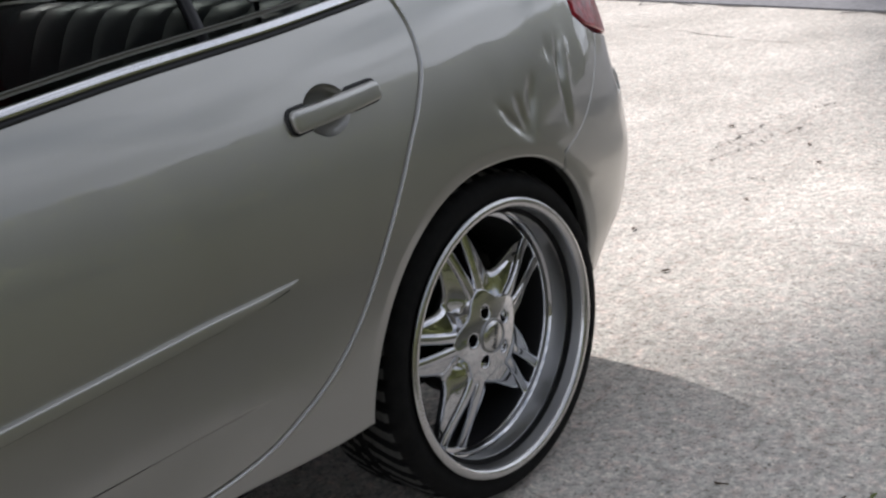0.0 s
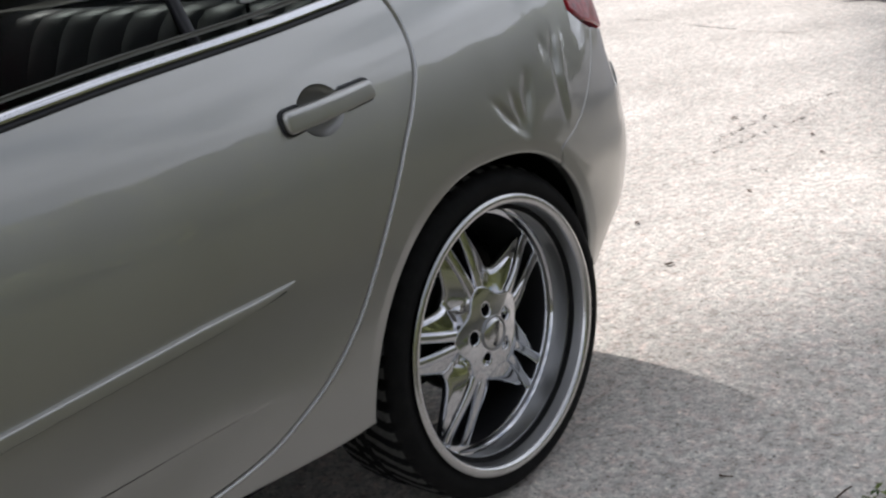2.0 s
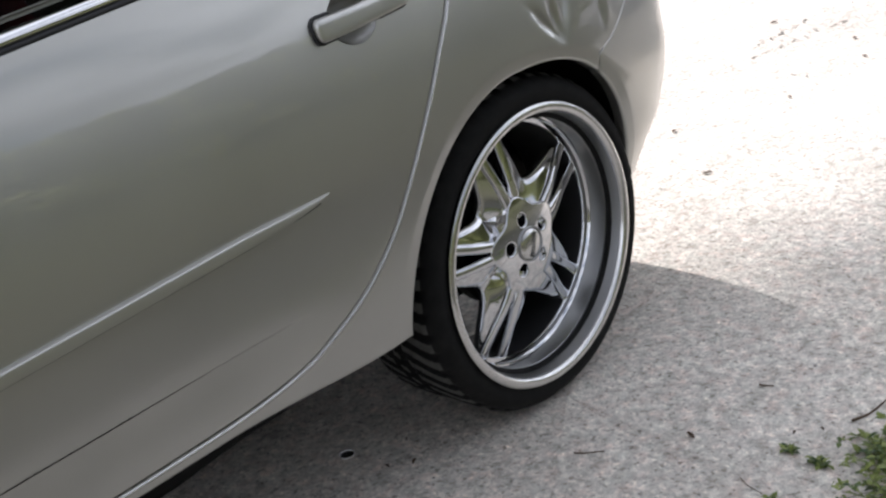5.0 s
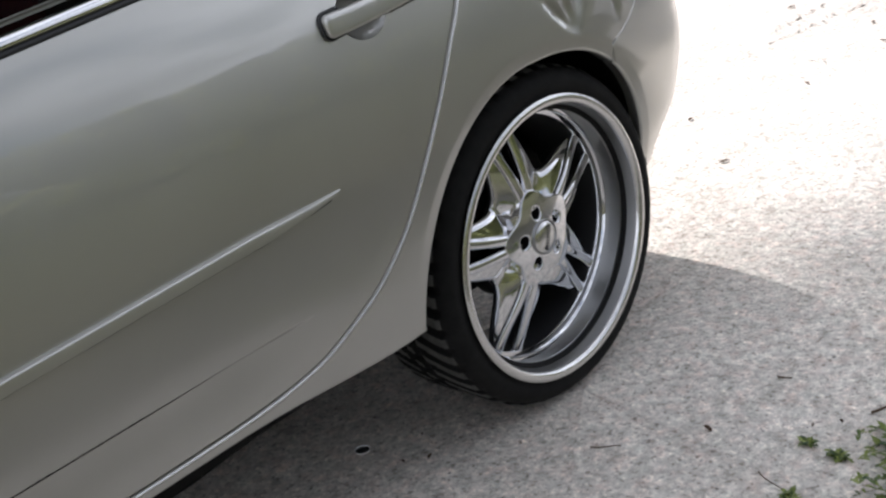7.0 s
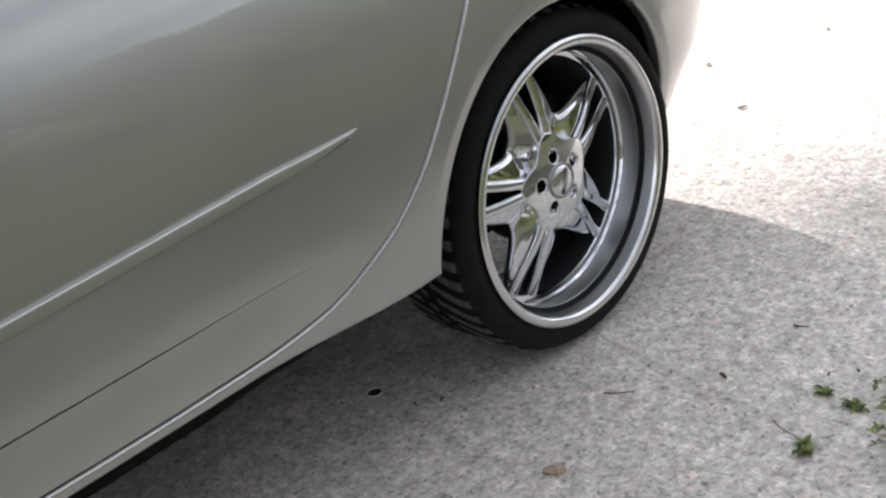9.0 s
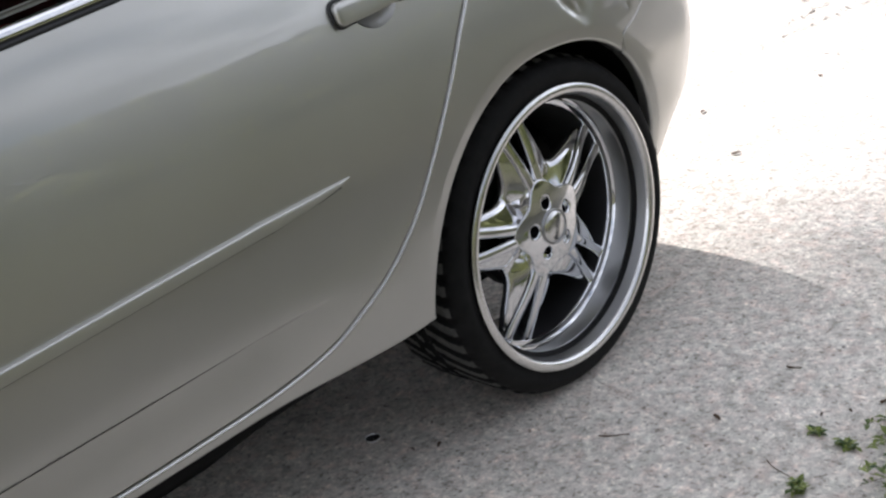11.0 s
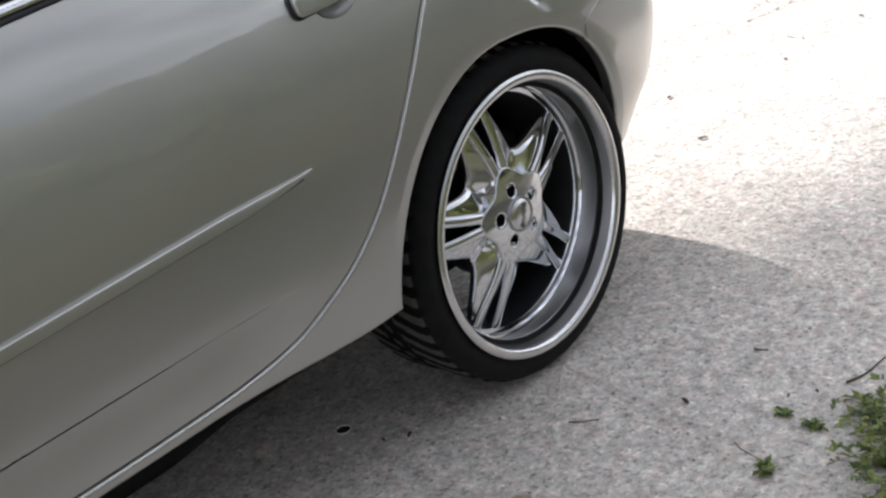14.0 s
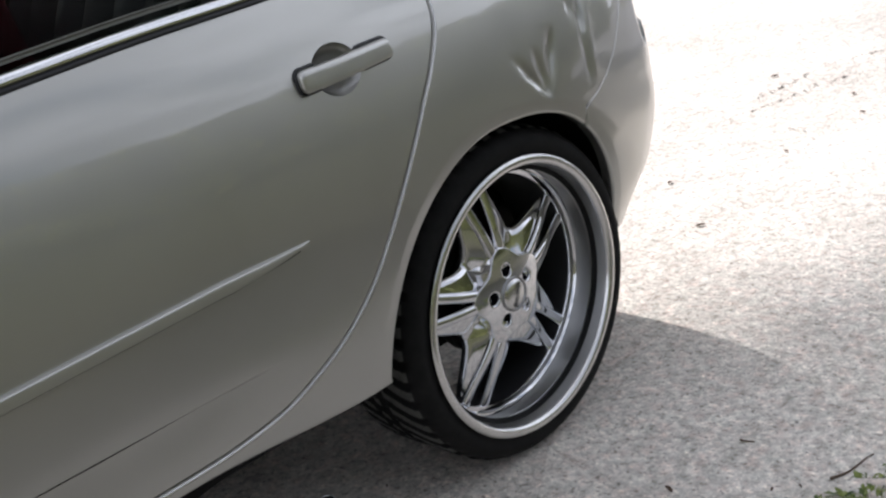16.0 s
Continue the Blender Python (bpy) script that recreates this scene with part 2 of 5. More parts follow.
asphalt = mat("worn_asphalt", (0.2, 0.2, 0.2), 0.9, spec=0.2)
colour(asphalt, ramp(asphalt, noise_at(asphalt, 18, 8, 0.75), [(0.3, (0.17, 0.165, 0.17)), (0.7, (0.29, 0.285, 0.285))]))
bump(asphalt, noise_at(asphalt, 80, 5), 0.4, 0.01)
dirt = mat("crack_dirt", (0.09, 0.075, 0.06), 0.95, spec=0.1)
colour(dirt, ramp(dirt, noise_at(dirt, 60, 5), [(0.3, (0.10, 0.088, 0.076)), (0.7, (0.22, 0.20, 0.18))]))
soil = mat("lawn_soil", (0.08, 0.09, 0.03), 0.95, spec=0.1)
lawn_tone = ramp(soil, noise_at(soil, 1.3, 7, 0.65), [(0.3, (0.045, 0.050, 0.026)), (0.7, (0.075, 0.074, 0.042))])
dry_tone = ramp(soil, noise_at(soil, 2.2, 7, 0.65), [(0.3, (0.055, 0.053, 0.038)), (0.7, (0.090, 0.086, 0.066))])
sn, sl, sb = nodes_of(soil)
s_geo, s_sep, s_map, s_add = (sn.new("ShaderNode" + k) for k in ("NewGeometry", "SeparateXYZ", "MapRange", "Math"))
s_add.operation = "MULTIPLY_ADD"
s_add.inputs[1].default_value = 3.0
s_map.inputs["From Min"].default_value, s_map.inputs["From Max"].default_value = -5.5, 0.2
sl.new(s_geo.outputs["Position"], s_sep.inputs["Vector"])
sl.new(noise_at(soil, 0.8, 6, 0.6), s_add.inputs[0])
sl.new(s_sep.outputs["Y"], s_add.inputs[2])
sl.new(s_add.outputs["Value"], s_map.inputs["Value"])
# paler soil towards the slab, lifting the strip that the car shades
pale_edge_tone = ramp(soil, noise_at(soil, 9, 6, 0.65), [(0.3, (0.12, 0.113, 0.095)), (0.7, (0.19, 0.182, 0.156))])
s_edge, s_sum = sn.new("ShaderNodeMapRange"), sn.new("ShaderNodeMath")
s_sum.operation = "MULTIPLY_ADD"
s_sum.inputs[1].default_value = 0.5
s_edge.inputs["From Min"].default_value, s_edge.inputs["From Max"].default_value = -1.5, -0.5
sl.new(noise_at(soil, 3.0, 5, 0.6), s_sum.inputs[0])
sl.new(s_sep.outputs["Y"], s_sum.inputs[2])
sl.new(s_sum.outputs["Value"], s_edge.inputs["Value"])
verge = mix(soil, "MIX", s_edge.outputs["Result"], mix(soil, "MIX", s_map.outputs["Result"], lawn_tone, dry_tone), pale_edge_tone)
colour(soil, mix(soil, "MULTIPLY", 1.0, verge,
                 ramp(soil, noise_at(soil, 30, 6, 0.7), [(0.3, (0.7, 0.7, 0.7)), (0.7, (1.2, 1.2, 1.18))])))
bump(soil, noise_at(soil, 40, 5), 0.6, 0.02)


def leafy(name, a, b2, scale=14):
    m = mat(name, a, 0.55, spec=0.3)
    n, l, b = nodes_of(m)
    g = n.new("ShaderNodeNewGeometry")
    r = ramp(m, g.outputs["Random Per Island"], [(0.0, a), (1.0, b2)])
    colour(m, mix(m, "MULTIPLY", 0.6, r, ramp(m, noise_at(m, scale, 4), [(0.3, (0.6, 0.6, 0.6)), (0.7, (1.25, 1.25, 1.2))])))
    return m


grass_green = leafy("grass_blade", (0.045, 0.055, 0.018), (0.090, 0.092, 0.038))
weed_green = leafy("weed_leaf", (0.018, 0.050, 0.008), (0.24, 0.28, 0.07), 80)
tree_green = leafy("tree_leaf", (0.13, 0.155, 0.058), (0.25, 0.255, 0.115), 3)
bark = mat("bark", (0.12, 0.09, 0.065), 0.9)
bump(bark, noise_at(bark, 18, 6, 0.7, (1, 1, 0.2)), 0.8, 0.03)
twig_brown = mat("twig_brown", (0.10, 0.065, 0.04), 0.85)
leaf_brown = mat("dry_leaf", (0.085, 0.052, 0.032), 0.8)
stone_tan = mat("tan_stone", (0.38, 0.28, 0.18), 0.85)
colour(stone_tan, ramp(stone_tan, noise_at(stone_tan, 90, 5), [(0.3, (0.26, 0.18, 0.11)), (0.7, (0.48, 0.38, 0.26))]))
gravel = leafy("grit_stone", (0.09, 0.08, 0.07), (0.42, 0.40, 0.37), 60)
white_metal = mat("pale_tin", (0.82, 0.82, 0.80), 0.4, 0.3)


# ---------------------------------------------------------------- building helpers
def link_mesh(name, verts, faces, material, normals=None, sharp=None):
    me = bpy.data.meshes.new(name)
    me.from_pydata([tuple(v) for v in verts], [], faces)
    me.materials.append(material)
    me.shade_smooth()
    if normals is not None:
        me.normals_split_custom_set_from_vertices([tuple(n) for n in normals])
    elif sharp:
        me.set_sharp_from_angle(angle=radians(sharp))
    me.update()
    return new(name, me)


def under(ob, parent, label=""):
    """Hangs ob, built in world metres, under an unturned thing or under a part that was itself built in world metres."""
    ob.parent = parent
    ob.matrix_parent_inverse = Matrix.Translation(-parent.location) if parent.parent is None else Matrix()
    if label:
        ob["label"] = label
    return ob


def part(name, bm, material, parent, label="", sharp=35):
    me = bpy.data.meshes.new(name)
    bm.normal_update()
    bm.to_mesh(me)
    bm.free()
    me.materials.append(material)
    me.shade_smooth()
    if sharp:
        me.set_sharp_from_angle(angle=radians(sharp))
    ob = new(name, me)
    if parent is not None:
        under(ob, parent, label)
    elif label:
        ob["label"] = label
    return ob


def smooth01(a, b, x):
    t = min(1.0, max(0.0, (x - a) / (b - a)))
    return t * t * (3 - 2 * t)


def spline(pts, n=8, closed=False):
    """A smooth line through a few points."""
    pts = [Vector(p) for p in pts]
    out, k = [], len(pts)
    for i in range(k if closed else k - 1):
        if closed:
            p0, p1, p2, p3 = (pts[(i + d) % k] for d in (-1, 0, 1, 2))
        else:
            p0, p1, p2, p3 = pts[max(0, i - 1)], pts[i], pts[i + 1], pts[min(k - 1, i + 2)]
        for j in range(n):
            t = j / n
            out.append(0.5 * ((2 * p1) + (p2 - p0) * t + (2 * p0 - 5 * p1 + 4 * p2 - p3) * t * t + (3 * p1 - p0 - 3 * p2 + p3) * t ** 3))
    if not closed:
        out.append(pts[-1])
    return out


def inside(p, poly):
    hit = False
    for a, b in zip(poly, poly[1:] + poly[:1]):
        if (a[1] > p[1]) != (b[1] > p[1]) and p[0] < (b[0] - a[0]) * (p[1] - a[1]) / (b[1] - a[1]) + a[0]:
            hit = not hit
    return hit


def evenly(poly, step):
    out = []
    for a, b in zip(poly, poly[1:] + poly[:1]):
        a, b = Vector(a[:2]), Vector(b[:2])
        k = max(1, int((b - a).length / step))
        out += [a + (b - a) * (i / k) for i in range(k)]
    return out


def skin(name, poly, at, material, step=0.02, r=0.004, thick=0.016, holes=(), mirror=None, rows=(), roll_holes=True):
    """A sheet-metal panel: the outline poly in the flat (counter-clockwise), laid on the surface at(u, v), with rolled edges."""
    poly = evenly(poly, step)
    k = len(poly)
    out2 = []
    for i in range(k):
        d = poly[(i + 1) % k] - poly[i - 1]
        out2.append(Vector((d.y, -d.x)).normalized() if d.length else Vector((0, 0)))
    rs = [r(p) if callable(r) else r for p in poly]
    inner = [p - n * w for p, n, w in zip(poly, out2, rs)]
    holes = [[Vector(q) for q in h] for h in holes]
    u0, u1 = min(p.x for p in inner), max(p.x for p in inner)
    v0, v1 = min(p.y for p in inner), max(p.y for p in inner)
    pts, edges = list(inner), [(i, (i + 1) % k) for i in range(k)]
    for h in holes:
        edges += [(len(pts) + i, len(pts) + (i + 1) % len(h)) for i in range(len(h))]
        pts += h
    nu, nv = int((u1 - u0) / step) + 1, int((v1 - v0) / step) + 1
    for i in range(nu):
        for j in range(nv):
            q = Vector((u0 + (i + 0.5) * (u1 - u0) / nu, v0 + (j + 0.5) * (v1 - v0) / nv))
            if inside(q, inner) and min((q - p).length_squared for p in inner) > (0.45 * step) ** 2:
                if all((not inside(q, h)) and min((q - p).length for p in h) > 0.3 * step for h in holes):
                    pts.append(q)
    pts += [Vector(q) for q in rows if inside(q, inner) and min((Vector(q) - p).length_squared for p in inner) > 9e-6]
    v2, _, f2, *_ = mathutils.geometry.delaunay_2d_cdt(pts, edges, [], 1, 1e-7)
    f2 = [f for f in f2 if not any(inside(sum((v2[i] for i in f), Vector((0, 0))) / 3, h) for h in holes)]

    def normal(u, v, e=0.0015):
        du = Vector(at(u + e, v)) - Vector(at(u - e, v))
        dv = Vector(at(u, v + e)) - Vector(at(u, v - e))
        return du.cross(dv).normalized()

    verts = [Vector(at(*v)) for v in v2]
    norms = [normal(*v) for v in v2]
    faces = [tuple(f) for f in f2]
    loops = [(inner, out2, rs)]
    for h in holes if roll_holes else ():
        hk = len(h)
        hn = []
        for i in range(hk):
            d = h[(i + 1) % hk] - h[i - 1]
            hn.append(Vector((-d.y, d.x)).normalized())
        loops.append((h, hn, [min(rs)] * hk))
    for loop, n2, rr in loops:
        m = len(loop)
        first = len(verts)
        turns = [(radians(a), 0.0) for a in (0, 30, 60, 90)] + [(radians(90), thick)]
        for a, deep in turns:
            for p, n, w in zip(loop, n2, rr):
                q = p + n * (w * math.sin(a))
                nn = normal(*q)
                e = 0.001
                side = (Vector(at(*(q + n * e))) - Vector(at(*(q - n * e)))).normalized()
                verts.append(Vector(at(*q)) - nn * (w * (1 - math.cos(a)) + deep))
                norms.append((nn * math.cos(a) + side * math.sin(a)).normalized())
        flip = loop is not inner
        for row in range(len(turns) - 1):
            for i in range(m):
                j = (i + 1) % m
                q = (first + row * m + i, first + (row + 1) * m + i, first + (row + 1) * m + j, first + row * m + j)
                faces.append(q[::-1] if flip else q)
    if mirror is not None:
        for w in verts:
            w.y = 2 * mirror - w.y
        for w in norms:
            w.y = -w.y
        faces = [f[::-1] for f in faces]
    return link_mesh(name, verts, faces, material, norms)


def lathe(profile, segs=96, squash=None):
    """A closed turning round the y axis from (radius, y) pairs."""
    verts, faces = [], []
    m = len(profile)
    for i in range(segs):
        a = 2 * math.pi * i / segs
        verts += [(r * math.cos(a), y, r * math.sin(a)) for r, y in profile]
    for i in range(segs):
        j = (i + 1) % segs
        for q in range(m - 1):
            faces.append((i * m + q, i * m + q + 1, j * m + q + 1, j * m + q))
    return verts, faces


def loft(rings, cap=True):
    """A solid through equal rings of points."""
    verts = [p for ring in rings for p in ring]
    m, faces = len(rings[0]), []
    for i in range(len(rings) - 1):
        for q in range(m):
            w = (q + 1) % m
            faces.append((i * m + q, i * m + w, (i + 1) * m + w, (i + 1) * m + q))
    if cap:
        faces.append(tuple(range(m - 1, -1, -1)))
        faces.append(tuple(range((len(rings) - 1) * m, len(rings) * m)))
    return verts, faces


def solid(name, vf, material, sharp=35, parent=None, label=""):
    bm = bmesh.new()
    vs = [bm.verts.new(v) for v in vf[0]]
    for f in vf[1]:
        try:
            bm.faces.new([vs[i] for i in f])
        except ValueError:
            pass
    bmesh.ops.recalc_face_normals(bm, faces=bm.faces)
    return part(name, bm, material, parent, label, sharp)


def slab(a, b, bevel=0.0, segs=2):
    bm = bmesh.new()
    bmesh.ops.create_cube(bm, size=1)
    for v in bm.verts:
        v.co = [a[i] + (v.co[i] + 0.5) * (b[i] - a[i]) for i in range(3)]
    if bevel:
        bmesh.ops.bevel(bm, geom=bm.edges[:], offset=bevel, segments=segs, profile=0.5, affect="EDGES")
    return bm


# ---------------------------------------------------------------- ground
def flat(name, outline, z, material, deep=0.0):
    bm = bmesh.new()
    top = bm.faces.new([bm.verts.new((x, y, z)) for x, y in outline])
    if deep:
        ext = bmesh.ops.extrude_face_region(bm, geom=[top])
        for v in ext["geom"]:
            if isinstance(v, bmesh.types.BMVert):
                v.co.z -= deep
        bmesh.ops.recalc_face_normals(bm, faces=bm.faces)
    return tagged(part(name, bm, material, None, "", 30), kind="structure")


ROAD_DIR = Vector((0.296, 0.955, 0))
ROAD_AT = Vector((6.58, 2.65, 0))
ROAD_OUT = Vector((0.955, -0.296, 0))


def by_road(along, out):
    p = ROAD_AT + ROAD_DIR * along + ROAD_OUT * out
    return p.x, p.y


LAWN_EDGE = -0.75
flat("ground", [(-400, -400), (400, -400), (400, 400), (-400, 400)], -0.035, soil)
flat("driveway", [(-9, LAWN_EDGE), (2.3, LAWN_EDGE), (3.7, -2.1), by_road(-5.2, -0.09), by_road(14, -0.09), (-9, 16)], 0.0, concrete, 0.12)
flat("gutter", [by_road(-5, -0.09), by_road(-5, 0.03), by_road(16, 0.03), by_road(16, -0.09)], -0.022, dirt)
flat("road", [by_road(60, 0.03), by_road(-5, 0.03), (6.4, -4.2), (9.5, -6.0), (16, -7.5), (90, -15), (90, -8), (20, -1.2), (16, 0.4), by_road(2, 7.0), by_road(60, 7.0)], -0.008, asphalt, 0.1)


def crack(pts, width, seed):
    """A dirt-filled crack in the slab, ragged and broken."""
    rnd = random.Random(seed)
    line = spline([(x, y, 0) for x, y in pts], 14)
    bm = bmesh.new()
    last = None
    for i, p in enumerate(line):
        d = (line[min(i + 1, len(line) - 1)] - line[max(i - 1, 0)]).normalized()
        s = Vector((-d.y, d.x, 0))
        w = 0.4 * width * max(0.12, rnd.gauss(0.6, 0.45)) * (1 if 0 < i < len(line) - 1 else 0.1)
        o = rnd.gauss(0, width * 0.5)
        pair = [bm.verts.new((p + s * (o + w * k)) + Vector((0, 0, 0.0035))) for k in (-0.5, 0.5)]
        if last and rnd.random() > 0.3:
            bm.faces.new((last[0], last[1], pair[1], pair[0]))
        last = pair
    bmesh.ops.recalc_face_normals(bm, faces=bm.faces)
    return tagged(part("ground_crack", bm, dirt, None), kind="structure")


crack([(2.46, 0.93), (2.62, 0.89), (2.82, 0.86)], 0.022, 1)
crack([(2.84, 0.86), (3.01, 0.81), (3.21, 0.77)], 0.030, 5)
crack([(2.66, 0.98), (2.80, 0.99), (3.06, 0.97), (3.32, 0.95), (3.46, 0.90), (3.60, 0.83)], 0.030, 2)
crack([(3.40, 1.79), (3.48, 1.71), (3.56, 1.64)], 0.018, 3)
crack([(2.55, 0.25), (2.68, 0.26)], 0.016, 8)
crack([(2.27, 0.67), (2.33, 0.62), (2.31, 0.57)], 0.022, 4)
crack([by_road(-3, -0.12), by_road(-1, -0.16), by_road(1.5, -0.12), by_road(4, -0.2)], 0.09, 6)
crack([by_road(-2.5, -1.0), by_road(-1.0, -1.15), by_road(0.6, -1.0), by_road(2.6, -1.2)], 0.03, 7)

# ---------------------------------------------------------------- the car's surface
# Rear axle at x = 0, nose towards -x, the flank in view at y = -0.03; v is the height.
MID = 0.845
U0, DU, NU = -5.0, 0.01, 660


def turning(u):
    return 0.02 * (u + 1.2) * (1 if u > -1.2 else 0.7) + 1.5 * smooth01(0.1, 1.35, u) - 1.5 * smooth01(3.05, 4.3, -u)


PX, PY = [0.0], [0.0]
for i in range(NU):
    a = turning(U0 + (i + 0.5) * DU)
    PX.append(PX[-1] + math.cos(a) * DU)
    PY.append(PY[-1] + math.sin(a) * DU)
I0 = round(-U0 / DU)
PX, PY = [x - PX[I0] for x in PX], [y - PY[I0] - 0.03 for y in PY]


def plan(u):
    f = (u - U0) / DU
    i = min(NU - 1, max(0, int(f)))
    f -= i
    return PX[i] + (PX[i + 1] - PX[i]) * f, PY[i] + (PY[i + 1] - PY[i]) * f, turning(u)


REAR_U = next(U0 + i * DU for i in range(I0 + 60, NU) if PY[i] >= MID)
NOSE_U = next(U0 + i * DU for i in range(I0 - 300, 0, -1) if PY[i] >= MID)
ARCH = (-0.037, 0.35, 0.373, 0.381)                  # centre u and height, half width, rise
FRONT_ARCH = (-2.88, 0.35, 0.38, 0.381)


def arch_reach(u, v, arch):
    """1 on the edge of the wheel opening, more outside it."""
    cu, cv, w, h = arch
    e = 2.5 if u > cu else 1.95
    return (abs((u - cu) / w) ** e + abs(max(0.0, v - cv) / h) ** e) ** (1 / e)


def joint_u(v):
    """The line where the rear bumper meets the quarter panel."""
    return 0.230 + 0.255 * min(1.0, max(0.0, (v - 0.702) / 0.200)) ** 0.62


def ledge(u):
    """Height of the ledge along the bumper's top."""
    return 0.762 + 0.45 * (min(u, 0.66) - 0.62)


def inset(u, v):
    """How far the flank stands in from the plan line."""
    up, low = max(0.0, v - 0.66), max(0.0, 0.66 - v)
    p = 0.46 * up * up + 0.3 * low * low - 0.012 * smooth01(0.25, 0.6, u) * smooth01(0.66, 0.76, v)
    if v > 1.085:
        p += 0.05 * (v - 1.085)
    # the fading crease low on the doors
    cz = 0.5058 + 0.0125 * (u + 1.05)
    fade = smooth01(-0.63, -0.86, u)
    d = v - cz
    p += fade * 0.0095 * smooth01(0.0025, -0.0040, d) * smooth01(-0.135, -0.004, d)
    # the lip rolls in towards the wheel openings
    for arch in (ARCH, FRONT_ARCH):
        if abs(u - arch[0]) < 0.6:
            q = (arch_reach(u, v, arch) - 1) * 0.39
            p += (0.11 * max(0.0, 0.029 - q) + 0.04 * max(0.0, 0.034 - q)) * (1.0 if u > arch[0] else smooth01(0.36, 0.66, v))
    # soft dents over the rear wheel
    if -0.1 < u < 0.5:
        for du, dv, wu, wv, amp in ((0.243, 0.905, 0.013, 0.026, 0.0026), (0.270, 0.880, 0.013, 0.026, 0.0027), (0.03, 0.87, 0.03, 0.06, 0.0012), (0.31, 0.80, 0.03, 0.06, -0.0016)):
            p += amp * math.exp(-((u - du) / wu) ** 2 - ((v - dv) / wv) ** 2)
        # a crumple of three creases that fan out over the arch
        for tu, tv, w in ((0.072, 0.800, 0.0135), (0.106, 0.803, 0.0120), (0.145, 0.832, 0.0150)):
            mid = 0.122 + (tu - 0.122) * (v - 0.742) / (tv - 0.742)
            p += 0.0080 * math.exp(-((u - mid) / w) ** 2) * smooth01(0.738, tv, v) * smooth01(tv + 0.06, tv - 0.004, v)
        # a pressed fold running up from the arch
        p += (0.0030 * math.exp(-((u - 0.262 - 0.25 * max(0.0, v - 0.84)) / 0.009) ** 2) - 0.0022 * math.exp(-((u - 0.288 - 0.3 * max(0.0, v - 0.84)) / 0.014) ** 2)) * smooth01(0.73, 0.78, v) * smooth01(0.96, 0.90, v)
    # the bumper stands proud at its middle and tucks under
    if u > 0.2:
        lip = -0.036 * math.exp(-((v - 0.615) / 0.160) ** 2) + 0.62 * max(0.0, math.hypot(0.468 - v, 0.02) * 0.5 + 0.5 * (0.468 - v) - 0.004)
        p += lip * smooth01(-0.02, 0.58, u - 0.23 - 0.255 * smooth01(0.62, 0.98, v))
        # its top edge is a small ledge that sinks and fades towards the wheel
        lv = ledge(u)
        p += 0.015 * smooth01(lv - 0.001, lv + 0.003, v) * smooth01(0.90, 0.78, v) * smooth01(0.56, 0.66, u)
    if u < -3.3:
        p -= 0.03 * math.exp(-((v - 0.6) / 0.11) ** 2) * smooth01(-3.3, -3.6, u)
    return p


def flank(u, v, extra=0.0):
    x, y, a = plan(u)
    p = inset(u, v) + extra
    return x - math.sin(a) * p, y + math.cos(a) * p, v


def proud(e):
    return lambda u, v: flank(u, v, -e)


def arch_line(arch, v_front, v_back, grow=1.0, n=30):
    """The wheel opening from its front foot over the top to its back foot."""
    cu, cv, w, h = arch
    pts = []
    for i in range(n + 1):
        a = math.pi * (1 - i / n)
        c, s = math.cos(a), math.sin(a)
        e = 2.5 if c > 0 else 1.95
        k = (abs(c) ** e + abs(s) ** e) ** (-1 / e) * grow
        pts.append(Vector((cu + w * k * c, cv + h * k * s)))
    return [Vector((pts[0].x, v_front))] + [p for p in pts[1:-1]] + [Vector((pts[-1].x, v_back))]


def belt(u):
    return 1.0635 + 0.075 * (u + 0.65) - 0.009 * smooth01(-0.82, -0.40, u) if u > -1.6 else 0.992 + 0.05 * (u + 1.6)


def sill(u):
    return 0.371 - 0.026 * smooth01(-0.85, -0.45, u)


GAP = 0.0042
SEAM = spline([(-0.196, 1.099), (-0.167, 1.082), (-0.150, 1.027), (-0.155, 0.960), (-0.197, 0.889), (-0.237, 0.838), (-0.283, 0.775), (-0.340, 0.697),
               (-0.399, 0.616), (-0.437, 0.568), (-0.481, 0.525), (-0.53, 0.487), (-0.591, 0.454), (-0.672, 0.421), (-0.79, 0.403), (-0.95, 0.398), (-1.10, 0.397), (-1.315, 0.399)], 8)


def shifted(line, d):
    out = []
    for i, p in enumerate(line):
        t = line[min(i + 1, len(line) - 1)] - line[max(i - 1, 0)]
        out.append(p + Vector((-t.y, t.x)).normalized() * d)
    return out


# ---------------------------------------------------------------- the car
car = new("car", None)
car.location = (-1.42, MID, 0)
tagged(car, "champagne-silver four-door saloon on large chrome wheels, parked on concrete", "car")


def both(make):
    """Left flank, then the same on the far flank."""
    for mirror in (None, MID):
        make(mirror)


B_POST = -1.27                                      # the gap between the doors, at its top


def door_gap(v):
    return B_POST - 0.0285 * smooth01(0.74, 0.34, v)


HANDLE = (-0.391, 0.9385)
HANDLE_TILT = math.atan2(0.0135, 0.217)
hole = [(HANDLE[0] - 0.018 + 0.054 * math.cos(a), HANDLE[1] - 0.003 + 0.044 * math.sin(a)) for a in (2 * math.pi * i / 40 for i in range(40))]


def handle_frame(hu, hv, mirror):
    """A small frame on the flank at the handle: along, outwards, up."""
    def at(a, o, b):
        ca, sa = math.cos(HANDLE_TILT), math.sin(HANDLE_TILT)
        x, y, z = flank(hu + a * ca - b * sa, hv + a * sa + b * ca, -o)
        return (x, y if mirror is None else 2 * mirror - y, z)
    return at


